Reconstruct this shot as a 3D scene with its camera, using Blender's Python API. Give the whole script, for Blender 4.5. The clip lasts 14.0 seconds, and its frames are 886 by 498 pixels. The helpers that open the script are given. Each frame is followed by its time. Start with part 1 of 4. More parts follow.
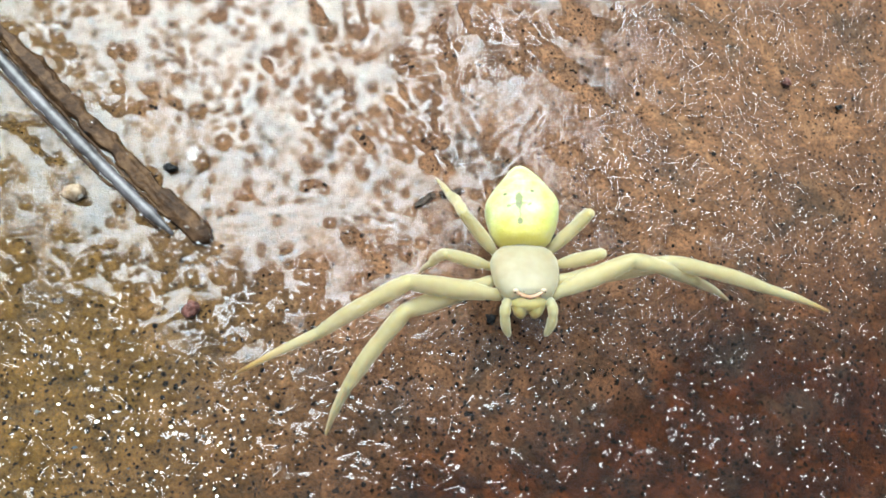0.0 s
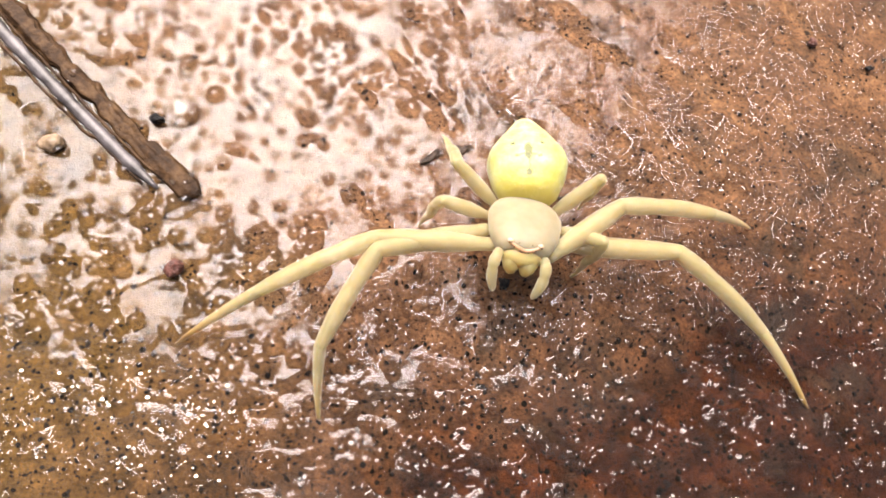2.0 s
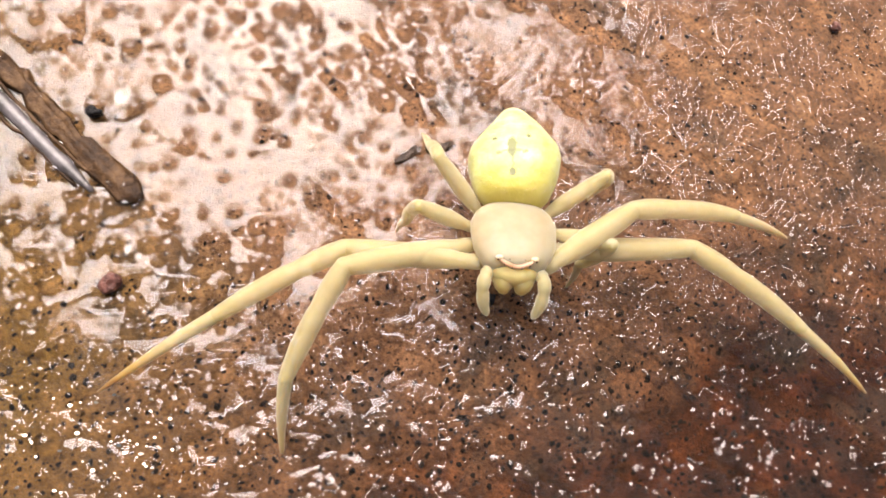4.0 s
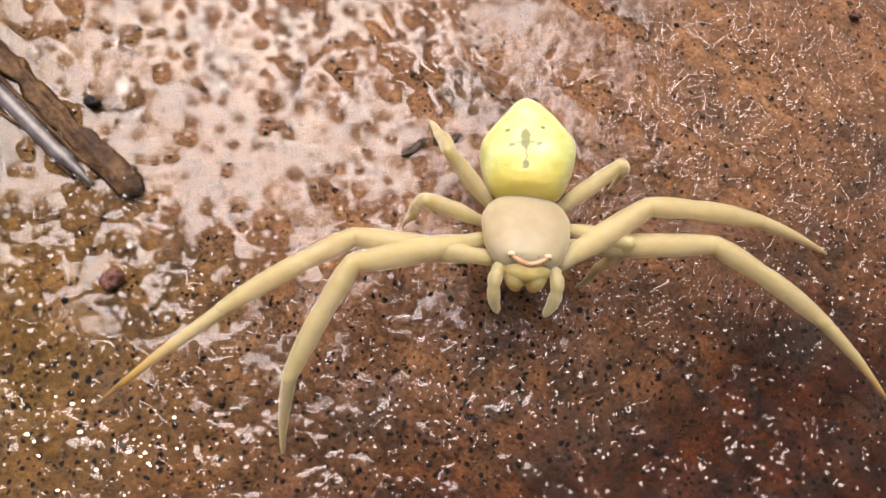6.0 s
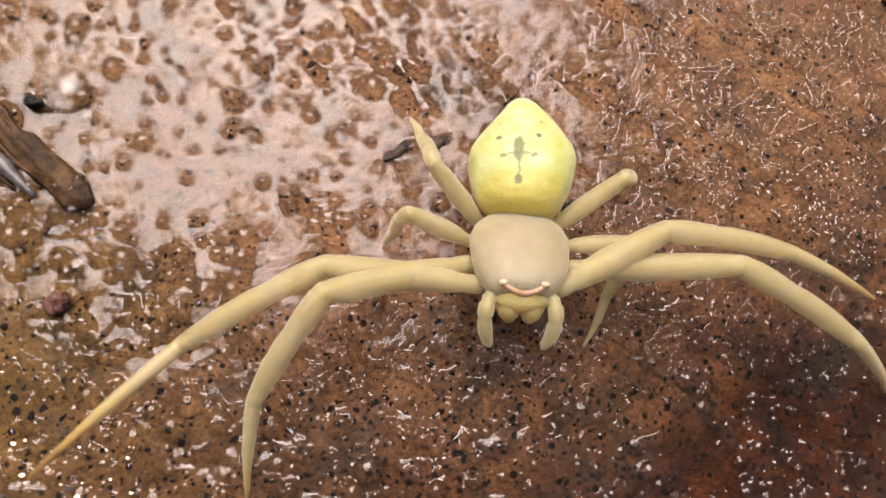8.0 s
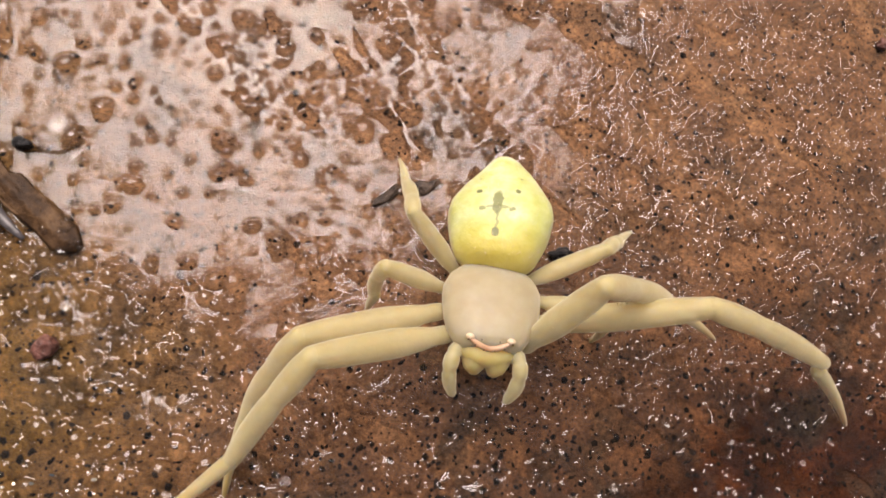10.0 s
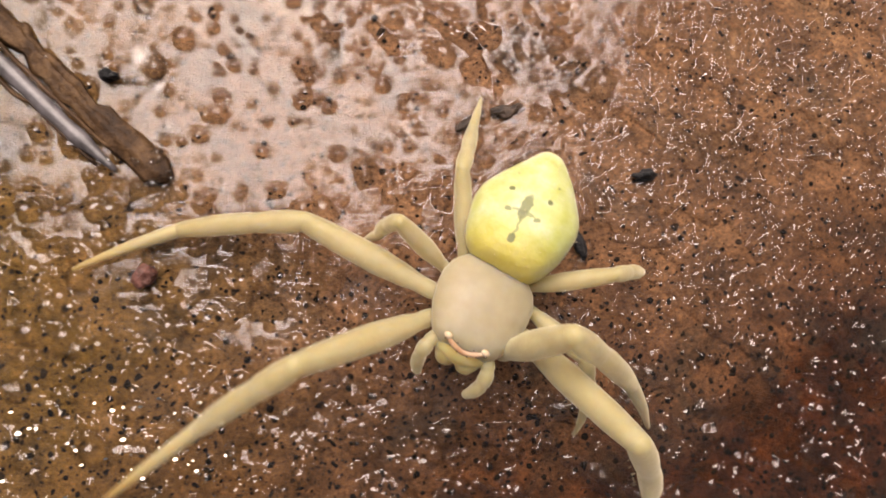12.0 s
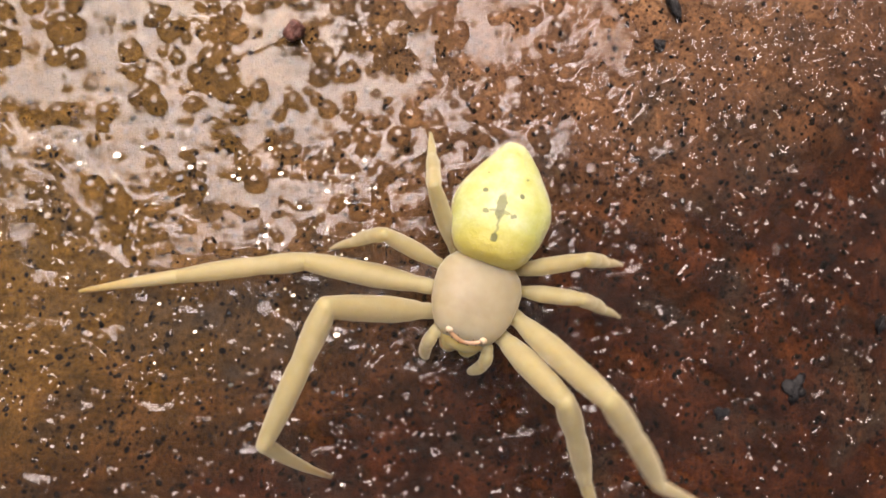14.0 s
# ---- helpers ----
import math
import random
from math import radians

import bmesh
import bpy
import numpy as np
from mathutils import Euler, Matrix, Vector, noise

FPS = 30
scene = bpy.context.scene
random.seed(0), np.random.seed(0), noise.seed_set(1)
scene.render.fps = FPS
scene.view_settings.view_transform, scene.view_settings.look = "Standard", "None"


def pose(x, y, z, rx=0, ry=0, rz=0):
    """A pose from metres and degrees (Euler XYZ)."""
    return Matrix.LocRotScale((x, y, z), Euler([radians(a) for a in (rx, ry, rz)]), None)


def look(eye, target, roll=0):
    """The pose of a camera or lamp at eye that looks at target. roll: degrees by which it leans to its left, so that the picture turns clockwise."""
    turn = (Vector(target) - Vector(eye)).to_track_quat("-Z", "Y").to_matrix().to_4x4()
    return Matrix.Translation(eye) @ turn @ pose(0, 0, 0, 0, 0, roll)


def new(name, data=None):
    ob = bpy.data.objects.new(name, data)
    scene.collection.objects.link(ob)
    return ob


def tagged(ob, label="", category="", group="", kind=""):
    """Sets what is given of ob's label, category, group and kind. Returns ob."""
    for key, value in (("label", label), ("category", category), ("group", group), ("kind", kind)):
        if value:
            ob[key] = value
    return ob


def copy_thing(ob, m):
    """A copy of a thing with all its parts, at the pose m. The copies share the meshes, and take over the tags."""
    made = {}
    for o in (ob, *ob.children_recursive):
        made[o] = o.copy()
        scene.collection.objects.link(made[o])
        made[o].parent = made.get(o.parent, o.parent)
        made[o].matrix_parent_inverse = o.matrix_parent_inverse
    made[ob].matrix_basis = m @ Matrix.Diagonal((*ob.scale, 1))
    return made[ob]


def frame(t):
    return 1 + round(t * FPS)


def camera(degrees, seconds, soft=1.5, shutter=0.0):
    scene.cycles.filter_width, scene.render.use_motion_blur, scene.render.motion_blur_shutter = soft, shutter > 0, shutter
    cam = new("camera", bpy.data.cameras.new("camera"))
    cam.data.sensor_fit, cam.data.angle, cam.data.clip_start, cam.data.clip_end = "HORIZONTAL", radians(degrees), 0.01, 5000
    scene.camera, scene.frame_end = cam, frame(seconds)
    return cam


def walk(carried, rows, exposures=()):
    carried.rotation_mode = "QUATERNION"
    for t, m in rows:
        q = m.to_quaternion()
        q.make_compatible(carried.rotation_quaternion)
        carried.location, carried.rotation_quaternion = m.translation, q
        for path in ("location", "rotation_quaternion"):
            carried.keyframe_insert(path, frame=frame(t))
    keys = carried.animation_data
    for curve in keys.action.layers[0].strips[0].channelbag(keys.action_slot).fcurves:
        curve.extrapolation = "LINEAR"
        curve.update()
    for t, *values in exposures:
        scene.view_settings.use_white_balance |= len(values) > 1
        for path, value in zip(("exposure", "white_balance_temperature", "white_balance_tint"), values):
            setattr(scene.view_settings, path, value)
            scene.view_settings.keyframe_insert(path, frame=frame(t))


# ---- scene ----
cam = camera(67.4, 14.0, soft=1.7, shutter=0.3)
MM = 0.001
# seconds, then the eye in millimetres over the stone and its turn in degrees
PATH = [
    (0.0, 0.000, 0.000, 34.560, 9.879, -5.870, -0.001),
    (0.5, -0.989, 0.518, 34.251, 9.583, -6.543, 0.011),
    (1.0, -1.378, -0.545, 33.760, 9.635, -6.382, -0.122),
    (1.5, 1.479, -2.409, 31.058, 12.185, -6.395, 0.363),
    (2.0, -0.003, -4.036, 30.677, 14.613, -5.837, -0.106),
    (2.5, 0.460, -4.387, 30.358, 15.882, -5.643, -0.206),
    (3.0, 0.831, -3.540, 29.518, 15.277, -5.680, -0.457),
    (3.2, 1.119, -3.252, 28.703, 14.806, -5.833, -0.411),
    (5.3, 1.320, -1.516, 26.805, 12.440, -6.141, 0.159),
    (5.5, 1.420, -1.555, 26.752, 12.001, -5.802, 0.222),
    (6.0, 0.965, -1.454, 26.869, 12.010, -6.023, 0.100),
    (6.5, 0.837, -1.041, 26.515, 11.673, -6.213, 0.088),
    (7.0, 0.902, -0.885, 25.810, 11.422, -5.974, 0.039),
    (7.5, 1.235, -0.703, 25.223, 11.565, -6.055, -0.114),
    (8.0, 1.781, 0.511, 24.460, 10.180, -5.946, -0.007),
    (8.5, 2.389, 1.087, 24.572, 9.282, -6.342, -0.003),
    (8.7, 2.238, 1.588, 24.688, 9.029, -6.624, 0.324),
    (10.8, 1.969, 3.127, 25.340, 6.404, -6.006, 1.221),
    (11.0, 1.990, 2.901, 25.417, 5.694, -5.602, 1.258),
    (11.3, 1.654, 2.613, 25.324, 5.069, -5.700, 0.896),
    (11.5, 1.186, 2.437, 24.858, 4.664, -5.375, 0.663),
    (11.7, 0.590, 2.203, 24.826, 4.402, -5.301, 0.254),
    (12.0, -0.740, 1.843, 24.748, 4.468, -5.283, -0.122),
    (12.2, -1.407, 1.606, 25.269, 4.336, -5.476, -0.406),
    (12.5, -2.392, 0.433, 25.495, 3.710, -5.538, -0.817),
    (12.7, -3.135, -1.006, 25.610, 3.732, -5.943, -1.208),
    (13.0, -3.465, -2.566, 25.371, 3.318, -6.134, -1.140),
    (13.2, -3.680, -3.770, 25.659, 3.670, -5.975, -1.504),
    (13.5, -4.422, -5.491, 26.286, 3.442, -5.491, -1.257),
    (13.7, -5.402, -6.214, 26.856, 3.256, -5.971, -1.338),
    (14.0, -5.782, -7.416, 26.757, 2.951, -5.152, -1.388),
]
# seconds, stops, kelvin, tint
LOOKS = [(0.0, 0.91, 5700, -12), (0.4, 0.9, 6100, -1), (0.9, 0.94, 6700, 7), (1.5, 1.04, 7100, 10), (3.2, 1.08, 7250, 11), (5.3, 0.73, 7300, 12), (8.7, 0.42, 7400, 13), (10.8, 0.42, 7400, 13), (12.5, 0.39, 7700, 13), (14.0, 0.44, 7600, 15)]
walk(cam, [(t, pose(x * MM, y * MM, z * MM, rx, ry, rz)) for t, x, y, z, rx, ry, rz in PATH], LOOKS)

# ---- daylight: bright hazy sky, a veiled sun high over the side
world = bpy.data.worlds.new("sky")
scene.world = world
world.use_nodes = True
wn = world.node_tree.nodes
sky = wn.new("ShaderNodeTexSky")
sky.sky_type, sky.sun_disc = "NISHITA", False
SUN = Vector((-0.13, 0.54, 0.832)).normalized()
sky.sun_elevation = math.asin(SUN.z)
sky.sun_rotation = math.atan2(SUN.x, SUN.y)
sky.dust_density, sky.air_density, sky.ozone_density = 8.0, 1.0, 0.5
wn["Background"].inputs["Strength"].default_value = 0.045
world.node_tree.links.new(sky.outputs[0], wn["Background"].inputs["Color"])
lamp = bpy.data.lights.new("sun", "SUN")
lamp.energy, lamp.angle, lamp.color = 4.0, radians(58), (1.0, 0.95, 1.02)
sun = new("sun", lamp)
sun.matrix_world = look(SUN * 5, (0, 0, 0))


# ---- materials
def material(name):
    m = bpy.data.materials.new(name)
    m.use_nodes = True
    t = m.node_tree
    return m, t.nodes, t.links, t.nodes["Principled BSDF"]


def coords(n, l, scale):
    tc, mp = n.new("ShaderNodeTexCoord"), n.new("ShaderNodeMapping")
    mp.inputs["Scale"].default_value = (scale, scale, scale) if isinstance(scale, (int, float)) else scale
    l.new(tc.outputs["Object"], mp.inputs["Vector"])
    return mp.outputs["Vector"]


def noise_tex(n, l, vec, scale, detail=4, rough=0.55, warp=0.0):
    k = n.new("ShaderNodeTexNoise")
    k.inputs["Scale"].default_value, k.inputs["Detail"].default_value = scale, detail
    k.inputs["Roughness"].default_value, k.inputs["Distortion"].default_value = rough, warp
    l.new(vec, k.inputs["Vector"])
    return k.outputs["Fac"]


def ramp(n, l, fac, stops):
    r = n.new("ShaderNodeValToRGB")
    e = r.color_ramp.elements
    while len(e) < len(stops):
        e.new(0.5)
    for i, (p, c) in enumerate(stops):
        e[i].position, e[i].color = p, (*c, 1) if len(c) == 3 else c
    l.new(fac, r.inputs["Fac"])
    return r.outputs["Color"]


def mix(n, l, fac, a, b, mode="MIX"):
    m = n.new("ShaderNodeMix")
    m.data_type, m.blend_type = "RGBA", mode
    for socket, v in ((m.inputs[0], fac), (m.inputs[6], a), (m.inputs[7], b)):
        if isinstance(v, (int, float)):
            socket.default_value = v
        elif isinstance(v, tuple):
            socket.default_value = (*v, 1)
        else:
            l.new(v, socket)
    return m.outputs[2]


def maths(n, l, op, a, b=0.0, c=None):
    m = n.new("ShaderNodeMath")
    m.operation = op
    for s, v in zip(m.inputs, (a, b) if c is None else (a, b, c)):
        if isinstance(v, (int, float)):
            s.default_value = v
        else:
            l.new(v, s)
    return m.outputs[0]


def bump(n, l, height, strength, distance, onto):
    b = n.new("ShaderNodeBump")
    b.inputs["Strength"].default_value, b.inputs["Distance"].default_value = strength, distance
    l.new(height, b.inputs["Height"])
    l.new(b.outputs["Normal"], onto)


def simple(name, low, high, rough, scale, strength=0.3, dist=0.00002, sss=0.0, radius=0.0005, lo=0.35, hi=0.65):
    m, n, l, p = material(name)
    v = coords(n, l, 1000)
    f = noise_tex(n, l, v, scale, 5)
    l.new(ramp(n, l, f, [(lo, low), (hi, high)]), p.inputs["Base Color"])
    p.inputs["Roughness"].default_value = rough
    if sss:
        p.inputs["Subsurface Weight"].default_value = sss
        p.inputs["Subsurface Radius"].default_value = (1.0, 0.75, 0.4)
        p.inputs["Subsurface Scale"].default_value = radius
    bump(n, l, noise_tex(n, l, v, scale * 4, 3), strength, dist, p.inputs["Normal"])
    return m


def stone_material():
    m, n, l, p = material("wet_red_stone")
    v = coords(n, l, 1000)          # millimetres
    big = noise_tex(n, l, v, 0.09, 5, 0.6, 0.6)
    mid = noise_tex(n, l, v, 0.55, 6, 0.65, 0.4)
    fine = noise_tex(n, l, v, 5.0, 5, 0.7)
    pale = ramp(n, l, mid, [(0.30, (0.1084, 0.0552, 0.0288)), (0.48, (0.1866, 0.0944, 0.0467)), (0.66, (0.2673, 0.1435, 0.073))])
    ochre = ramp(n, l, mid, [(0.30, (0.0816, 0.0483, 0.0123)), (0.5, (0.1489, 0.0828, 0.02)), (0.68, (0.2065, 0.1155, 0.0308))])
    red_and_shade = ramp(n, l, mid, [(0.30, (0.0129, 0.0047, 0.0018)), (0.5, (0.0388, 0.0121, 0.004)), (0.68, (0.089, 0.0263, 0.0082))])
    # the stone turns from ochre by the stalk to a dark red brown at the far corner, where broad shade is painted in too
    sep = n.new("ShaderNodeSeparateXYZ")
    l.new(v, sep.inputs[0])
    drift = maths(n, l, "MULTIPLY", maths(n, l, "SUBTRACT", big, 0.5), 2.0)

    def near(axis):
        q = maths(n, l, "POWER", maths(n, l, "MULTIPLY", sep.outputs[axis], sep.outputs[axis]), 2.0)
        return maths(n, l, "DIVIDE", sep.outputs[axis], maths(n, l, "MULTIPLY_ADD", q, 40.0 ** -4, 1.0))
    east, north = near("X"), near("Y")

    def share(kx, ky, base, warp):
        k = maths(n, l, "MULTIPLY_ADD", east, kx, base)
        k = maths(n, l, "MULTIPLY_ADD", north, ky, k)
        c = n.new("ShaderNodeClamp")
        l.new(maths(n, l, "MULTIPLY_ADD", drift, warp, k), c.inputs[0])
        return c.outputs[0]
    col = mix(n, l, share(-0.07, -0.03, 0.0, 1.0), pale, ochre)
    # part of this darkening is shade put into the stone's colour
    col = mix(n, l, share(0.034, -0.075, 0.26, 0.6), col, red_and_shade)
    grey = ramp(n, l, noise_tex(n, l, v, 0.28, 5, 0.6, 0.8), [(0.52, (0, 0, 0)), (0.68, (1, 1, 1))])
    col = mix(n, l, maths(n, l, "MULTIPLY", grey, 0.7), col, (0.042, 0.030, 0.020))
    grain = ramp(n, l, fine, [(0.32, (0.35, 0.32, 0.28)), (0.5, (1, 1, 1)), (0.68, (1.7, 1.6, 1.35))])
    col = mix(n, l, 0.8, col, grain, "MULTIPLY")
    # dark pores
    for scale, size, dark in ((2.1, 0.21, 0.95), (4.0, 0.20, 0.85), (0.8, 0.13, 0.9)):
        vo = n.new("ShaderNodeTexVoronoi")
        vo.inputs["Scale"].default_value = scale
        wob = n.new("ShaderNodeVectorMath")
        wob.operation = "ADD"
        l.new(v, wob.inputs[0])
        nz = n.new("ShaderNodeTexNoise")
        nz.inputs["Scale"].default_value = scale * 1.3
        l.new(v, nz.inputs["Vector"])
        sc = n.new("ShaderNodeVectorMath")
        sc.operation = "SCALE"
        sc.inputs["Scale"].default_value = 0.5 / scale
        l.new(nz.outputs["Color"], sc.inputs[0])
        l.new(sc.outputs[0], wob.inputs[1])
        l.new(wob.outputs[0], vo.inputs["Vector"])
        pick = maths(n, l, "GREATER_THAN", vo.outputs["Color"], 0.42)
        spot = ramp(n, l, vo.outputs["Distance"], [(size * 0.75, (1, 1, 1)), (size, (0, 0, 0))])
        col = mix(n, l, maths(n, l, "MULTIPLY", maths(n, l, "MULTIPLY", spot, pick), dark), col, (0.012, 0.009, 0.007))
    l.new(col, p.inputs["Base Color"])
    rr = n.new("ShaderNodeMapRange")
    l.new(mid, rr.inputs[0])
    rr.inputs["To Min"].default_value, rr.inputs["To Max"].default_value = 0.25, 0.55
    l.new(rr.outputs[0], p.inputs["Roughness"])
    p.inputs["Specular IOR Level"].default_value = 0.12
    h = maths(n, l, "ADD", maths(n, l, "MULTIPLY", fine, 1.0), noise_tex(n, l, v, 12.0, 3))
    bump(n, l, h, 0.8, 0.00008, p.inputs["Normal"])
    return m


def crinkles(n, l):
    """The fine relief of the film: caps over tiny grains and bubbles, in drifts, and a slow ripple (metres)."""
    v = coords(n, l, 1000)
    shift = n.new("ShaderNodeTexNoise")
    shift.inputs["Scale"].default_value, shift.inputs["Detail"].default_value = 3.2, 3
    l.new(v, shift.inputs["Vector"])
    off = n.new("ShaderNodeVectorMath")
    off.operation = "MULTIPLY_ADD"
    l.new(shift.outputs["Color"], off.inputs[0])
    off.inputs[1].default_value = (0.36, 0.36, 0.0)
    l.new(v, off.inputs[2])
    sep, thin = n.new("ShaderNodeSeparateXYZ"), n.new("ShaderNodeMapRange")
    l.new(v, sep.inputs[0])
    lean = n.new("ShaderNodeClamp")
    lean.inputs[1].default_value, lean.inputs[2].default_value = -0.06, 0.18
    l.new(maths(n, l, "MULTIPLY", sep.outputs["X"], 0.012), lean.inputs[0])
    drift = ramp(n, l, maths(n, l, "ADD", noise_tex(n, l, v, 0.55, 3, 0.6, 0.5), lean.outputs[0]), [(0.44, (0.03, 0.03, 0.03)), (0.58, (1, 1, 1))])
    total = None
    for scale, part_kept, size, tall in ((1.7, 0.62, 0.34, 0.060), (3.6, 0.50, 0.36, 0.026), (7.5, 0.45, 0.38, 0.010)):
        vo = n.new("ShaderNodeTexVoronoi")
        vo.voronoi_dimensions = "2D"
        vo.inputs["Scale"].default_value = scale
        l.new(off.outputs[0], vo.inputs["Vector"])
        pick = maths(n, l, "LESS_THAN", vo.outputs["Color"], part_kept)
        q = maths(n, l, "DIVIDE", vo.outputs["Distance"], size)
        cap = maths(n, l, "MAXIMUM", maths(n, l, "SUBTRACT", 1.0, maths(n, l, "MULTIPLY", q, q)), 0.0)
        h = maths(n, l, "MULTIPLY", maths(n, l, "MULTIPLY", cap, pick), tall)
        total = h if total is None else maths(n, l, "ADD", total, h)
    # fewer of them down the stone, away from the standing water
    l.new(sep.outputs["Y"], thin.inputs[0])
    thin.inputs[1].default_value, thin.inputs[2].default_value, thin.inputs[3].default_value = -1.0, 5.0, 0.10
    total = maths(n, l, "MULTIPLY", maths(n, l, "MULTIPLY", total, drift), thin.outputs[0])
    total = maths(n, l, "MULTIPLY_ADD", noise_tex(n, l, v, 1.1, 2, 0.5, 0.3), 0.014, total)
    return maths(n, l, "MULTIPLY", total, 0.001)


def water_material(name, facing=0.03, bend=0.0, relief=False):
    m, n, l, p = material(name)
    n.remove(p)
    clear, gloss, edge = n.new("ShaderNodeBsdfTransparent"), n.new("ShaderNodeBsdfGlossy"), n.new("ShaderNodeLayerWeight")
    clear.inputs["Color"].default_value = (0.985, 0.98, 0.97, 1)
    gloss.inputs["Roughness"].default_value = 0.12
    gloss.inputs["Color"].default_value = (1, 1, 1, 1)
    edge.inputs["Blend"].default_value = 0.5
    fresnel = maths(n, l, "MULTIPLY_ADD", maths(n, l, "POWER", edge.outputs["Facing"], 5.0), 1 - facing, facing)
    rim = n.new("ShaderNodeFresnel")
    rim.inputs["IOR"].default_value = 1.2
    fresnel = maths(n, l, "MAXIMUM", fresnel, rim.outputs[0])
    body = clear.outputs[0]
    if relief:
        b = n.new("ShaderNodeBump")
        b.inputs["Distance"].default_value = 1.0
        l.new(crinkles(n, l), b.inputs["Height"])
        for socket in (gloss.inputs["Normal"], edge.inputs["Normal"], rim.inputs["Normal"]):
            l.new(b.outputs["Normal"], socket)
    if bend:
        glass, blend = n.new("ShaderNodeBsdfRefraction"), n.new("ShaderNodeMixShader")
        glass.inputs["IOR"].default_value = 1.33
        glass.inputs["Roughness"].default_value = 0.0
        blend.inputs[0].default_value = bend
        if relief:
            l.new(b.outputs["Normal"], glass.inputs["Normal"])
        l.new(clear.outputs[0], blend.inputs[1])
        l.new(glass.outputs[0], blend.inputs[2])
        body = blend.outputs[0]
    ms = n.new("ShaderNodeMixShader")
    l.new(fresnel, ms.inputs[0])
    l.new(body, ms.inputs[1])
    l.new(gloss.outputs[0], ms.inputs[2])
    l.new(ms.outputs[0], n["Material Output"].inputs["Surface"])
    return m


def abdomen_material():
    m, n, l, p = material("yellow_green_abdomen")
    v = coords(n, l, 1000)
    cloud = noise_tex(n, l, v, 1.1, 5, 0.6)
    col = ramp(n, l, cloud, [(0.3, (0.44, 0.46, 0.13)), (0.5, (0.51, 0.545, 0.23)), (0.7, (0.57, 0.61, 0.38))])
    sep = n.new("ShaderNodeSeparateXYZ")
    l.new(v, sep.inputs[0])
    front = n.new("ShaderNodeMapRange")
    l.new(sep.outputs["Y"], front.inputs[0])
    front.inputs[1].default_value, front.inputs[2].default_value = 0.95, -0.2
    col = mix(n, l, maths(n, l, "MULTIPLY", front.outputs[0], 0.65), col, (0.66, 0.50, 0.05))
    wob = n.new("ShaderNodeTexNoise")
    wob.inputs["Scale"].default_value = 3.5
    l.new(v, wob.inputs["Vector"])
    off = n.new("ShaderNodeVectorMath")
    off.operation = "MULTIPLY_ADD"
    l.new(wob.outputs["Color"], off.inputs[0])
    off.inputs[1].default_value = (0.22, 0.22, 0.22)
    l.new(v, off.inputs[2])
    s2 = n.new("ShaderNodeSeparateXYZ")
    l.new(off.outputs[0], s2.inputs[0])
    up = maths(n, l, "GREATER_THAN", sep.outputs["Z"], 0.3)
    for x, y, rx, ry, k in ((0, 0.42, 0.14, 0.16, 0.9), (-0.48, 1.22, 0.13, 0.10, 0.75), (0.48, 1.22, 0.13, 0.10, 0.75), (0.0, 1.5, 0.19, 0.55, 0.85),
                            (0.0, 1.3, 0.44, 0.08, 0.6), (0.0, 0.8, 0.06, 0.42, 0.6), (-0.64, 2.02, 0.105, 0.105, 1.0), (0.64, 2.02, 0.105, 0.105, 1.0), (-0.72, 2.75, 0.05, 0.05, 0.8), (0.72, 2.75, 0.05, 0.05, 0.8)):
        dx = maths(n, l, "MULTIPLY", maths(n, l, "SUBTRACT", s2.outputs["X"], x + 0.11), 1 / rx)
        dy = maths(n, l, "MULTIPLY", maths(n, l, "SUBTRACT", s2.outputs["Y"], y + 0.11), 1 / ry)
        d = maths(n, l, "ADD", maths(n, l, "MULTIPLY", dx, dx), maths(n, l, "MULTIPLY", dy, dy))
        f = ramp(n, l, d, [(0.6, (1, 1, 1)), (1.0, (0, 0, 0))])
        col = mix(n, l, maths(n, l, "MULTIPLY", maths(n, l, "MULTIPLY", f, up), k), col, (0.15, 0.165, 0.06))
    l.new(col, p.inputs["Base Color"])
    p.inputs["Roughness"].default_value = 0.5
    p.inputs["Subsurface Weight"].default_value = 0.75
    p.inputs["Subsurface Radius"].default_value = (1.0, 0.9, 0.35)
    p.inputs["Subsurface Scale"].default_value = 0.0004
    h = maths(n, l, "ADD", maths(n, l, "MULTIPLY", noise_tex(n, l, v, 1.7, 3), 2.4), maths(n, l, "MULTIPLY", noise_tex(n, l, v, 6.0, 3), 0.6))
    bump(n, l, h, 0.35, 0.00009, p.inputs["Normal"])
    return m


def limb_material():
    m, n, l, p = material("pale_cream_leg")
    v = coords(n, l, 1000)
    f = noise_tex(n, l, v, 1.6, 5)
    col = ramp(n, l, f, [(0.3, (0.50, 0.425, 0.215)), (0.7, (0.56, 0.485, 0.27))])
    l.new(col, p.inputs["Base Color"])
    p.inputs["Roughness"].default_value = 0.5
    p.inputs["Specular IOR Level"].default_value = 0.35
    p.inputs["Subsurface Weight"].default_value = 0.8
    p.inputs["Subsurface Radius"].default_value = (1.0, 0.8, 0.45)
    p.inputs["Subsurface Scale"].default_value = 0.0014
    bump(n, l, noise_tex(n, l, v, 7.0, 3), 0.35, 0.00004, p.inputs["Normal"])
    return m


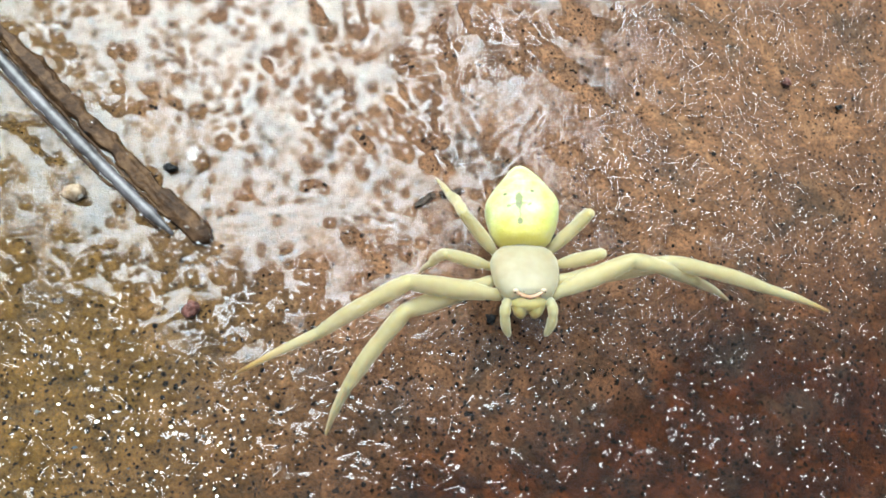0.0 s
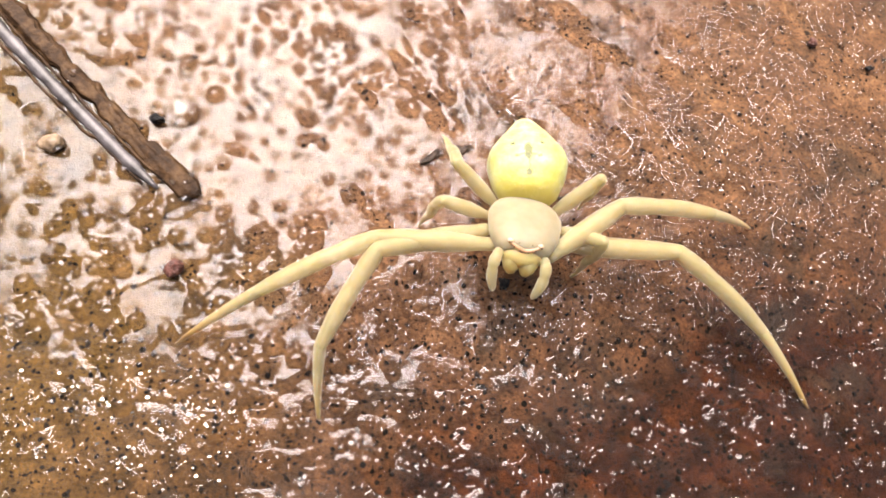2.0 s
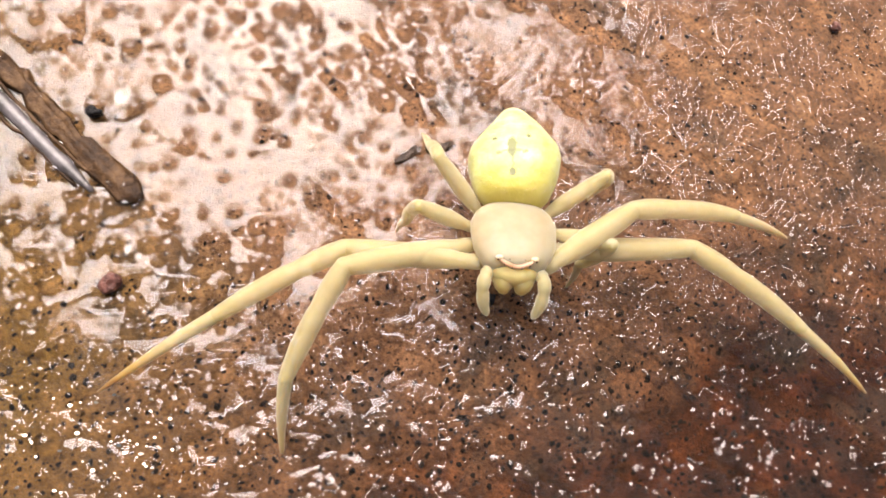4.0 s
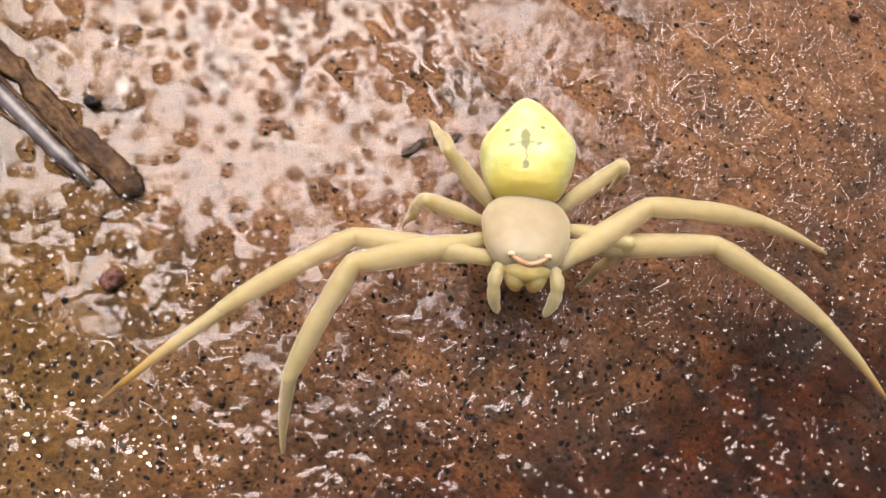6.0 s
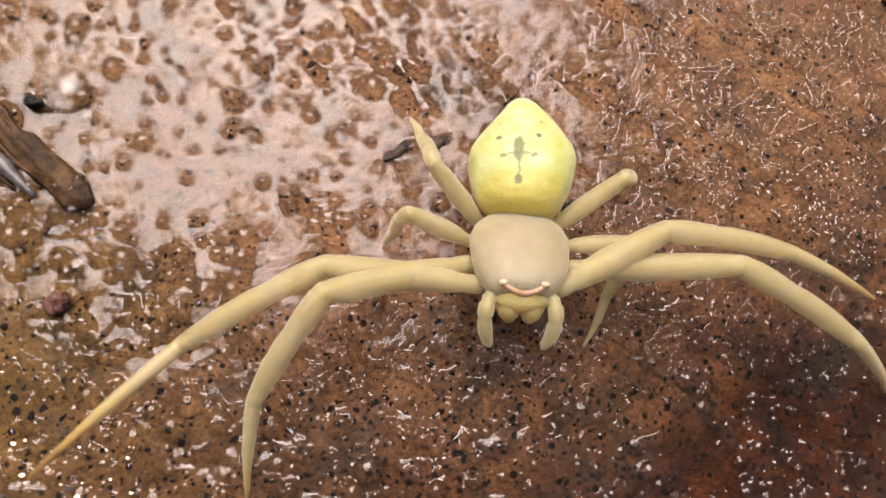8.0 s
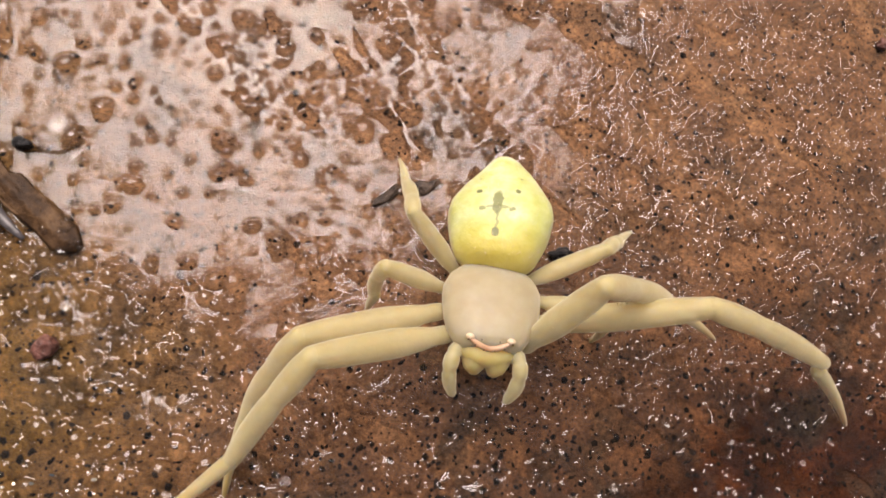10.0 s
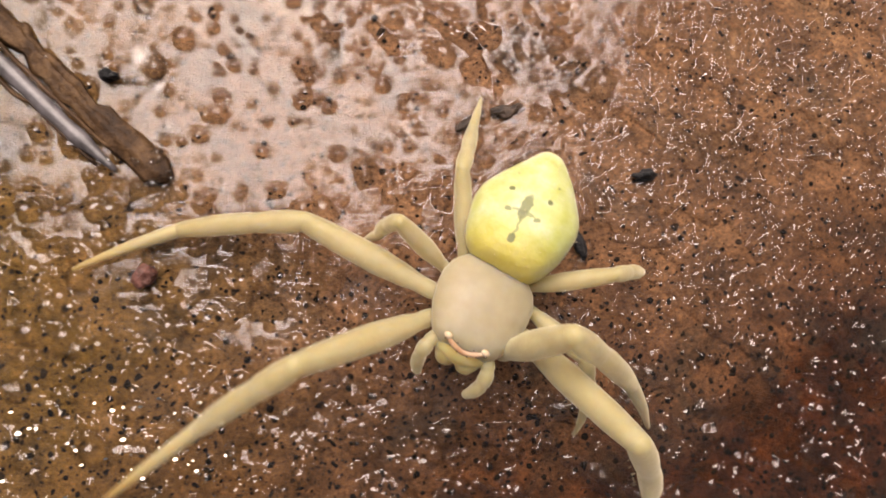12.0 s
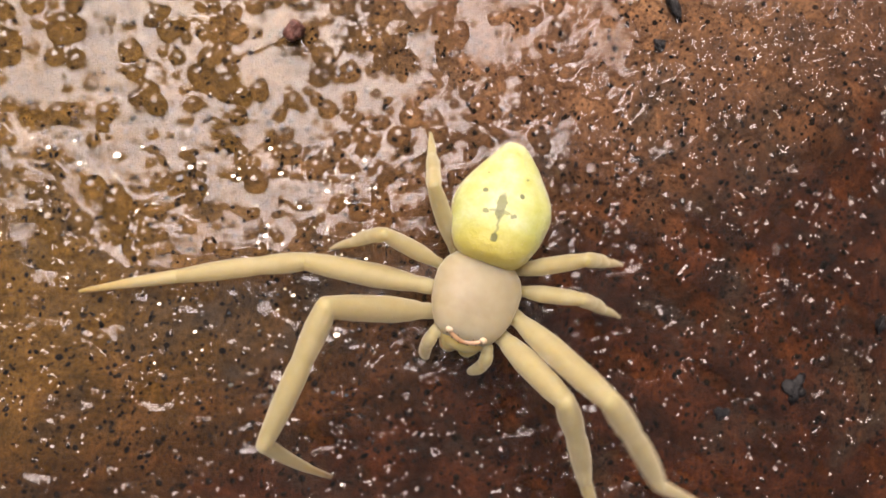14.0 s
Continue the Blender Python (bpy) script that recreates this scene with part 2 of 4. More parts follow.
def foot_material():
    m, n, l, p = material("pale_leg_with_ochre_tip")
    v = coords(n, l, 1000)
    sep = n.new("ShaderNodeSeparateXYZ")
    l.new(v, sep.inputs[0])
    f = noise_tex(n, l, v, 1.6, 4)
    along = n.new("ShaderNodeMapRange")
    l.new(maths(n, l, "ADD", sep.outputs["X"], f), along.inputs[0])
    along.inputs[1].default_value, along.inputs[2].default_value = 2.0, 5.0
    col = ramp(n, l, along.outputs[0], [(0.0, (0.54, 0.465, 0.25)), (0.45, (0.53, 0.41, 0.18)), (0.85, (0.45, 0.29, 0.08)), (1.0, (0.26, 0.14, 0.04))])
    l.new(col, p.inputs["Base Color"])
    p.inputs["Roughness"].default_value = 0.4
    p.inputs["Subsurface Weight"].default_value = 0.7
    p.inputs["Subsurface Radius"].default_value = (1.0, 0.7, 0.3)
    p.inputs["Subsurface Scale"].default_value = 0.0006
    return m


def stalk_material():
    m, n, l, p = material("wet_brown_stalk")
    v = coords(n, l, 1000)
    f = noise_tex(n, l, v, 1.2, 6, 0.65)
    l.new(ramp(n, l, f, [(0.3, (0.012, 0.006, 0.003)), (0.5, (0.055, 0.028, 0.012)), (0.7, (0.14, 0.078, 0.036))]), p.inputs["Base Color"])
    p.inputs["Roughness"].default_value = 0.5
    p.inputs["Specular IOR Level"].default_value = 0.18
    bump(n, l, f, 0.9, 0.0002, p.inputs["Normal"])
    return m


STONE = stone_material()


def downy(m, weight, alpha=1.0):
    """A bloom of very fine pale hairs, and thin skin that lets some light straight through."""
    p = m.node_tree.nodes["Principled BSDF"]
    p.inputs["Sheen Weight"].default_value, p.inputs["Sheen Roughness"].default_value = weight, 0.45
    p.inputs["Sheen Tint"].default_value = (1.0, 0.93, 0.70, 1)
    p.inputs["Alpha"].default_value = alpha


FILM = water_material("water_film", 0.048, 0.22, True)
DROP = water_material("water_drop", 0.034, 0.35)
ABDOMEN = abdomen_material()
LIMB, FOOT = limb_material(), foot_material()
CARAPACE = simple("cream_carapace", (0.32, 0.275, 0.175), (0.37, 0.325, 0.22), 0.4, 1.2, 0.2, 0.00003, 1.0, 0.0020)
CARAPACE.node_tree.nodes["Principled BSDF"].inputs["Specular IOR Level"].default_value = 0.3
JAW = simple("yellow_jaw", (0.80, 0.45, 0.14), (0.86, 0.52, 0.19), 0.45, 2.0, 0.2, 0.00002, 1.0, 0.002)
EYEBAND = simple("pinkish_eye_ridge", (0.42, 0.23, 0.13), (0.52, 0.33, 0.21), 0.35, 3.0, sss=0.6)
EYE = simple("dark_eye", (0.10, 0.06, 0.035), (0.16, 0.10, 0.06), 0.1, 3.0, 0.0)
STALK = stalk_material()
SILVER = simple("pale_stalk_skin", (0.05, 0.044, 0.043), (0.15, 0.135, 0.14), 0.3, 1.2, 0.3, 0.00003)
CRUMB = simple("red_brown_crumb", (0.06, 0.022, 0.016), (0.26, 0.11, 0.085), 0.4, 3.0, 0.8, 0.0001)
BLACK = simple("wet_black_bit", (0.006, 0.006, 0.007), (0.03, 0.028, 0.028), 0.35, 3.0, 0.8, 0.0001)
BLACK.node_tree.nodes["Principled BSDF"].inputs["Specular IOR Level"].default_value = 0.25
SPECK = simple("dark_specks", (0.005, 0.004, 0.003), (0.018, 0.012, 0.008), 0.8, 3.0, 0.3, 0.00003)
SPECK.node_tree.nodes["Principled BSDF"].inputs["Specular IOR Level"].default_value = 0.1
BARK = simple("wet_bark_flake", (0.02, 0.014, 0.01), (0.11, 0.075, 0.055), 0.3, 2.0, 0.8, 0.0001)
BARK.node_tree.nodes["Principled BSDF"].inputs["Specular IOR Level"].default_value = 0.2
GRAIN = simple("dull_cream_grain", (0.22, 0.15, 0.09), (0.46, 0.35, 0.24), 0.35, 2.0, 0.6, 0.00008, 0.3, 0.0004)
# mirror surface of the added flakes that imitate wet glints
GLINT = simple("glint_mirror", (0.80, 0.76, 0.62), (0.92, 0.90, 0.80), 0.12, 3.0, 0.0)
GLINT.node_tree.nodes["Principled BSDF"].inputs["Metallic"].default_value = 1.0
PALE = simple("pale_sand_grain", (0.55, 0.42, 0.28), (0.78, 0.66, 0.48), 0.25, 2.0, 0.4, 0.00005, 0.3, 0.0004)


for skin, weight, alpha in ((LIMB, 0.9, 0.60), (FOOT, 0.7, 0.68), (CARAPACE, 0.35, 1.0), (ABDOMEN, 0.3, 1.0), (JAW, 0.3, 1.0)):
    downy(skin, weight, alpha)


# ---- numbers for the uneven stone and the water on it (millimetres)
RNG = np.random.RandomState(7)
LATTICE = RNG.rand(256, 256)


def value_noise(x, y, shift=0):
    xi, yi = np.floor(x).astype(int), np.floor(y).astype(int)
    fx, fy = x - xi, y - yi
    fx, fy = fx * fx * fx * (fx * (fx * 6 - 15) + 10), fy * fy * fy * (fy * (fy * 6 - 15) + 10)
    a, b = (xi + shift * 37) % 256, (yi + shift * 91) % 256
    a1, b1 = (a + 1) % 256, (b + 1) % 256
    return (LATTICE[a, b] * (1 - fx) + LATTICE[a1, b] * fx) * (1 - fy) + (LATTICE[a, b1] * (1 - fx) + LATTICE[a1, b1] * fx) * fy


def fbm(x, y, size, octaves, shift):
    total, amp, norm = 0, 1.0, 0
    for i in range(octaves):
        total = total + amp * value_noise(x / size, y / size, shift + i)
        norm += amp
        amp, size = amp * 0.55, size / 2.03
    return total / norm


def stone_height(x, y):
    """Height of the stone over its mean plane."""
    near = np.exp(-np.maximum(np.hypot(x - 4, y - 2) - 40, 0) / 30)
    return ((fbm(x, y, 7.0, 2, 3) - 0.5) * 0.10 + (fbm(x, y, 0.9, 3, 11) - 0.5) * 0.07 + (fbm(x, y, 0.30, 2, 17) - 0.5) * 0.05) * near


def capsule(x, y, ax, ay, bx, by, r):
    dx, dy = bx - ax, by - ay
    k = np.clip(((x - ax) * dx + (y - ay) * dy) / (dx * dx + dy * dy), 0, 1)
    return r - np.hypot(x - ax - k * dx, y - ay - k * dy)


# water tongues seen by the crumb, and short rills further out
TONGUES = [(-12.6, 4.5, -10.6, 4.9, 0.45), (-10.6, 4.9, -8.8, 4.6, 0.42), (-8.8, 4.6, -6.9, 3.2, 0.24), (-9.5, 4.4, -10.0, 2.8, 0.45), (-10.0, 2.8, -11.4, 2.0, 0.36),
           (-7.6, 3.2, -7.9, 1.4, 0.40), (-6.9, 3.2, -6.0, 2.3, 0.10), (12.7, 2.5, 13.5, 3.0, 0.22), (13.3, 2.9, 15.1, 3.4, 0.12), (11.5, -2.2, 12.2, -2.0, 0.30), (2.0, 1.3, 2.9, 1.5, 0.28)]
RILLS = [(5.6, 7.0, 9.4, 5.2, 0.16), (3.0, 6.3, 6.0, 6.4, 0.3), (6.5, 8.0, 8.4, 7.6, 0.3), (9.6, 7.6, 11.2, 7.4, 0.2), (9.8, 7.4, 10.8, 5.6, 0.1), (10.8, 5.6, 12.2, 5.0, 0.22),
         (5.8, 4.8, 6.6, 3.8, 0.2), (14.2, 12.0, 15.6, 9.6, 0.28), (12.2, 12.4, 13.2, 10.8, 0.2), (17.2, 11.6, 18.4, 9.8, 0.2)]


def water_level(x, y):
    """Above 0 where water stands; grows away from its edge."""
    wet = np.interp(x, [-22, -9, -2, 4, 9, 14, 20, 30], [0.74, 0.72, 0.68, 0.64, 0.62, 0.61, 0.60, 0.59])
    low = np.interp(x, [-22, -8, -3, 1, 5, 12, 30], [0.74, 0.72, 0.68, 0.64, 0.62, 0.60, 0.58])
    share = np.interp(y, [0, 4.5], [0, 1])
    cover = low + (wet - low) * share
    bare = 1 / (1 + np.exp(-(4.8 - np.abs(x + 9.2)) / 0.4)) / (1 + np.exp(-(2.2 - np.abs(y - 2.8)) / 0.3))
    cover = cover - 0.09 * bare
    fine = np.interp(x, [-4, 6], [1.2, 1.75])
    u, w = (x * 0.80 - y * 0.6) * fine, (x * 0.6 + y * 0.80) * fine
    stretch = np.interp(x, [-6, 3, 10], [1.25, 1.7, 2.6])
    flow = fbm(u / stretch, w, 2.1, 2, 23) * 0.52 + fbm(u / stretch, w, 0.9, 2, 29) * 0.36 + fbm(x, y, 0.34, 2, 31) * 0.12
    level = (flow - 0.5 + (cover - 0.5) * 0.95) * 4.2
    wob = (fbm(x, y, 0.7, 2, 41) - 0.5) * 0.5
    for ax, ay, bx, by, r in TONGUES + RILLS:
        level = np.maximum(level, (capsule(x, y, ax, ay, bx, by, r) + wob * r * 1.4) * 1.6)
    return level


def grid_mesh(name, xs, ys, z, keep=None):
    nx, ny = len(xs), len(ys)
    co = np.empty((ny, nx, 3))
    co[..., 0], co[..., 1], co[..., 2] = xs[None, :], ys[:, None], z
    i = np.arange((ny - 1) * (nx - 1))
    a = (i // (nx - 1)) * nx + i % (nx - 1)
    quads = np.stack([a, a + 1, a + nx + 1, a + nx], 1)
    if keep is not None:
        k = keep[:-1, :-1] | keep[1:, :-1] | keep[:-1, 1:] | keep[1:, 1:]
        quads = quads[k.ravel()]
    used = np.unique(quads)
    index = np.full(nx * ny, -1)
    index[used] = np.arange(len(used))
    quads = index[quads]
    co = co.reshape(-1, 3)[used] * MM
    me = bpy.data.meshes.new(name)
    me.vertices.add(len(co))
    me.vertices.foreach_set("co", co.astype(np.float32).ravel())
    me.loops.add(quads.size)
    me.loops.foreach_set("vertex_index", quads.astype(np.int32).ravel())
    me.polygons.add(len(quads))
    me.polygons.foreach_set("loop_start", np.arange(0, quads.size, 4, dtype=np.int32))
    me.polygons.foreach_set("use_smooth", np.ones(len(quads), dtype=bool))
    me.update(calc_edges=True)
    return me


# ---- the stone: one sheet out to the horizon, finely uneven near by
def build_ground():
    far = [70, 200, 1000, 6000, 40000]
    xs = np.concatenate([[-v for v in far[::-1]], np.arange(-26, 36.01, 0.13), far])
    ys = np.concatenate([[-v for v in far[::-1]], np.arange(-21, 27.01, 0.13), far])
    x, y = np.meshgrid(xs, ys)
    me = grid_mesh("ground", xs, ys, stone_height(x, y))
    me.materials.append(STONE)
    ob = new("ground", me)
    return tagged(ob, "wet reddish-brown stone ground with dark pores", "stone ground", kind="structure")


# ---- water lying on the stone, with its fine bubbles
def build_water():
    step = 0.04
    xs, ys = np.arange(-23, 31, step), np.arange(-18, 22.5, step)
    x, y = np.meshgrid(xs, ys)
    level = water_level(x, y)
    z = np.where(level > 0, 0.12 * (1 - np.exp(-np.maximum(level, 0) * np.interp(y, [-2, 5], [3.5, 9.0]))), np.maximum(level, -0.1) * 1.0)
    z += (fbm(x, y, 3.0, 2, 51) - 0.5) * 0.05
    # thinner water lower down follows the grains below it
    z += (fbm(x, y, 1.25, 2, 57) - 0.5) * np.interp(y, [-6, 2, 6], [0.085, 0.07, 0.02])
    # the tongues stand level, leaning a little with the stone
    sheet = np.max([capsule(x, y, ax, ay, bx, by, r * 1.25) for ax, ay, bx, by, r in TONGUES], axis=0) + (fbm(x, y, 0.7, 3, 43) - 0.5) * 0.5
    lift = np.clip(sheet / 0.10, 0, 1)
    lift = lift * lift * (3 - 2 * lift)
    z = z * (1 - lift) + lift * (0.14 - 0.03 * np.clip(y - 3.0, -3, 3))
    rng = np.random.RandomState(11)
    # bubbles gather in drifts
    count = 26000
    px, py = rng.uniform(-22, 30, count), rng.uniform(-17, 22, count)
    drift = fbm(px, py, 1.6, 2, 71)
    pr = np.clip(0.085 * np.exp(rng.randn(count) * 0.45) + 0.005, 0.07, 0.30)
    keep = rng.rand(count) < np.clip((drift - 0.40) * 4.5, 0.05, 1) * np.interp(py, [-18, 0, 5, 22], [0.12, 0.25, 0.6, 0.7])
    px, py, pr = px[keep], py[keep], pr[keep]
    mx, my = rng.uniform(-22, 24, 900), rng.uniform(-6, 22, 900)
    keep = rng.rand(900) < np.interp(mx, [-22, 0, 8, 24], [1, 1, 0.7, 0.4])
    mx, my = mx[keep], my[keep]
    px, py, pr = np.concatenate([px, mx]), np.concatenate([py, my]), np.concatenate([pr, np.clip(0.17 + rng.exponential(0.07, len(mx)), 0.17, 0.5)])
    # larger ones in the shallow water round the crumb
    px, py = np.concatenate([px, rng.uniform(-22, 2, 130)]), np.concatenate([py, rng.uniform(-6, 6, 130)])
    pr = np.concatenate([pr, rng.uniform(0.24, 0.46, 130)])
    # domes of all sizes lower down, most of them small
    lx, ly = rng.uniform(-22, 28, 1500), rng.uniform(-17, 3, 1500)
    px, py = np.concatenate([px, lx]), np.concatenate([py, ly])
    pr = np.concatenate([pr, np.clip(0.07 + rng.exponential(0.055, 1500), 0.07, 0.36)])
    for cx, cy, r in zip(px, py, pr):
        w = r * 1.4
        i0, i1 = max(int((cx - w + 23) / step), 0), min(int((cx + w + 23) / step) + 2, len(xs))
        j0, j1 = max(int((cy - w + 18) / step), 0), min(int((cy + w + 18) / step) + 2, len(ys))
        d = np.hypot(xs[None, i0:i1] - cx, ys[j0:j1, None] - cy) / r
        lens = np.maximum(1 - d * d, 0)
        patch = z[j0:j1, i0:i1]
        base = patch[d < 1].max() if (d < 1).any() else 0.0
        if base > 0.04:
            # the film dips round a bubble that breaks it
            moat = np.where((d >= 0.95) & (patch > 0.05), -0.14 * r * float(np.interp(cy, [3.5, 5.5], [0, 1])) * np.maximum(1 - np.abs(d - 1.12) / 0.26, 0), 0)
            z[j0:j1, i0:i1] = np.where(d < 1, np.maximum(patch, max(base - 0.03, 0.0) + lens ** 0.7 * (r * 0.68)), patch + moat)
        else:
            z[j0:j1, i0:i1] = np.where(d < 1, np.maximum(patch, lens ** 0.75 * r * 0.8), patch)
    me = grid_mesh("water_film", xs, ys, z, z > stone_height(x, y) - 0.06)
    me.materials.append(FILM)
    ob = new("water_film", me)
    return tagged(ob, "thin clear water film full of tiny bubbles on the stone", "water", kind="stuff")


def part(name, bm, mat, parent, label=""):
    me = bpy.data.meshes.new(name)
    bm.to_mesh(me)
    bm.free()
    for f in me.polygons:
        f.use_smooth = True
    me.materials.append(mat)
    ob = new(name, me)
    ob.parent = parent
    return tagged(ob, label)


def thing(name, bm, mat, m, label, category, group="", kind=""):
    ob = part(name, bm, mat, None)
    ob.matrix_world = m
    return tagged(ob, label, category, group, kind)


def dome(r, h, seed):
    """A clear drop that sits on the stone: a flattened cap with a rounded foot."""
    bm = bmesh.new()
    rnd = random.Random(seed)
    wob = [1 + rnd.uniform(-0.09, 0.09) for _ in range(4)]
    rings, sides = 6, 18
    prev = None
    for i in range(rings):
        rho = 1 - (i / rings) ** 1.2
        row = []
        for k in range(sides):
            th = 2 * math.pi * k / sides
            w = 1 + (wob[0] - 1) * math.cos(th * 2) + (wob[1] - 1) * math.sin(th * 2) + (wob[2] - 1) * math.cos(th * 3)
            row.append(bm.verts.new((r * w * rho * math.cos(th) * MM, r * w * rho * math.sin(th) * MM, (h * (1 - rho * rho) ** 0.7 - 0.05) * MM)))
        if prev:
            for k in range(sides):
                bm.faces.new((prev[k], prev[(k + 1) % sides], row[(k + 1) % sides], row[k]))
        prev = row
    top = bm.verts.new((0, 0, (h - 0.05) * MM))
    for k in range(sides):
        bm.faces.new((prev[k], prev[(k + 1) % sides], top))
    # the air bubble inside
    air = bmesh.ops.create_uvsphere(bm, u_segments=14, v_segments=8, radius=r * 0.36 * MM)
    upper = [v for v in air["verts"] if v.co.z > -0.1 * r * MM]
    lower = [v for v in air["verts"] if v.co.z <= -0.1 * r * MM]
    for v in upper:
        v.co.z = v.co.z * h * 0.5 + h * 0.40 * MM
    bmesh.ops.delete(bm, geom=lower, context="VERTS")
    return bm


def build_drops():
    rng = random.Random(5)
    kinds = []
    for i in range(5):
        kinds.append(thing("water_drop", dome(1.0, 0.46 + 0.05 * i, i), DROP, pose(0, 0, 0), "small clear water drop on the stone", "water drop", "water drops"))
    places = [(-9.6, 10.6, 1.0), (-12.7, 9.8, 0.75), (-7.75, 1.55, 0.5), (-9.9, -11.2, 0.75), (-13.4, -1.3, 0.45), (2.4, 1.4, 0.3), (11.5, -2.3, 0.42), (-7.9, 0.9, 0.3), (-8.7, 4.0, 0.55),
              (-10.2, 3.8, 0.32), (-9.3, 2.0, 0.42), (-7.2, 2.3, 0.3), (-9.6, 12.6, 0.42), (-6.2, -1.0, 0.36), (-11.9, 15.2, 0.45), (-15.6, 10.2, 0.4), (-8.9, 9.6, 0.4), (-14.5, 15.0, 0.5)]
    while len(places) < 290:
        x, y = rng.uniform(-20, 26), rng.uniform(-16, 20)
        if rng.random() > (0.95 if x < 0 else 0.3):
            continue
        r = min(0.10 + rng.expovariate(1 / 0.09), 0.42)
        if all(math.hypot(x - a, y - b) > r + c for a, b, c in places):
            places.append((x, y, r))
    for i, (x, y, r) in enumerate(places):
        zz = float(stone_height(np.array([x]), np.array([y]))[0])
        m = pose(x * MM, y * MM, zz * MM, 0, 0, rng.uniform(0, 360))
        ob = kinds[i] if i < 5 else copy_thing(kinds[i % 5], m)
        ob.matrix_basis = m @ Matrix.Diagonal((r, r, r * rng.uniform(0.8, 1.1), 1))


def blob(sx, sy, sz, seed, rough=0.25, levels=3):
    """An uneven crumb, resting at z = 0."""
    bm = bmesh.new()
    bmesh.ops.create_icosphere(bm, subdivisions=levels, radius=1.0)
    off = Vector((seed * 3.1, seed * 1.7, seed * 2.3))
    for v in bm.verts:
        k = 1 + rough * noise.noise(v.co * 1.3 + off) * 2 + rough * 0.6 * noise.noise(v.co * 3.7 + off)
        v.co = Vector((v.co.x * sx * k, v.co.y * sy * k, v.co.z * sz * k)) * MM
    low = min(v.co.z for v in bm.verts)
    for v in bm.verts:
        v.co.z -= low * 0.85
    return bm


def ground_pose(x, y, turn=0):
    return pose(x * MM, y * MM, float(stone_height(np.array([x]), np.array([y]))[0]) * MM, 0, 0, turn)


def build_crumbs():
    thing("soil_crumb", blob(0.42, 0.34, 0.35, 1), CRUMB, ground_pose(-9.1, 2.75, 30), "red-brown soil crumb in the water film", "crumb")
    thing("soil_crumb", blob(0.30, 0.26, 0.26, 2, 0.35), BLACK, ground_pose(-10.6, 9.95), "dark crumb beside a large drop", "crumb")
    thing("black_bit", blob(0.42, 0.24, 0.24, 3, 0.35), BLACK, ground_pose(9.35, 6.65, 8), "glossy wet black crumb on the stone", "crumb")
    thing("black_bit", blob(0.22, 0.66, 0.18, 4, 0.4), BLACK, ground_pose(6.7, 4.05, 18), "black sliver of wet bark", "crumb")
    thing("black_bit", blob(0.24, 0.28, 0.08, 5, 0.5), BLACK, ground_pose(6.1, 2.35, 40), "flat black crumb on the stone", "crumb")
    thing("black_bit", blob(0.16, 0.38, 0.16, 11, 0.4), BLACK, ground_pose(15.3, -9.7, -20), "small black sliver on the red stone", "crumb")
    # the next two are flat black patches in place of dark pits
    thing("black_bit", blob(0.30, 0.24, 0.07, 12, 0.6), BLACK, ground_pose(8.1, -13.1, 10), "ragged flat black patch standing in for a dark pit", "crumb")
    thing("black_bit", blob(0.50, 0.36, 0.07, 13, 0.6), BLACK, ground_pose(11.3, -12.3, 60), "ragged flat black patch standing in for a dark pit", "crumb")
    thing("bark_flake", blob(0.62, 0.26, 0.12, 6, 0.5), BARK, ground_pose(4.0, 9.1, 12), "dark wet bark flake", "bark flake")
    thing("bark_flake", blob(0.6, 0.2, 0.12, 7, 0.4), BARK, ground_pose(2.6, 8.7, 35), "thin dark bark flake", "bark flake")
    thing("sand_grain", blob(0.5, 0.42, 0.34, 8, 0.25), GRAIN, ground_pose(-15.2, 8.6), "pale sand grain beside the stalk", "sand grain")
    thing("sand_grain", blob(0.24, 0.24, 0.2, 9), CRUMB, ground_pose(23.8, 16.3), "small red grain on the stone", "sand grain")
    thing("sand_grain", blob(0.2, 0.16, 0.15, 10), BLACK, ground_pose(26.9, 14.9), "small black grain on the stone", "sand grain")


def build_glint_flakes():
    """Mirror flakes, added to stand in for bright glints off the wet stone."""
    rng = np.random.RandomState(21)
    count = 300
    x = -6 - rng.exponential(6.0, count)
    y = -1.5 - rng.exponential(6.5, count)
    keep = (x > -23) & (y > -18)
    x, y = x[keep], y[keep]
    z = stone_height(x, y) + 0.15
    bm = bmesh.new()
    for px, py, pz in zip(x, y, z):
        r = min(0.03 + rng.exponential(0.026), 0.14)
        tilt = Matrix.Rotation(rng.normal(0.10, 0.24), 3, "Y") @ Matrix.Rotation(rng.normal(-0.10, 0.24), 3, "X")
        spin = rng.rand() * 6.28
        rims = []
        for lift in (0.0, -0.4):
            rims.append([bm.verts.new((Vector((px, py, pz)) + tilt @ Vector((math.cos(spin + a) * r, math.sin(spin + a) * r * 0.6, lift * r))) * MM) for a in (0.0, 1.1, 2.3, 3.3, 4.6)])
        bm.faces.new(rims[0])
        for k in range(5):
            bm.faces.new((rims[0][k], rims[1][k], rims[1][(k + 1) % 5], rims[0][(k + 1) % 5]))
    me = bpy.data.meshes.new("glint_flakes")
    bm.to_mesh(me)
    bm.free()
    me.materials.append(GLINT)
    tagged(new("glint_flakes", me), "added mirror flakes standing in for glints on the wet ochre stone", "mica flakes", kind="stuff")


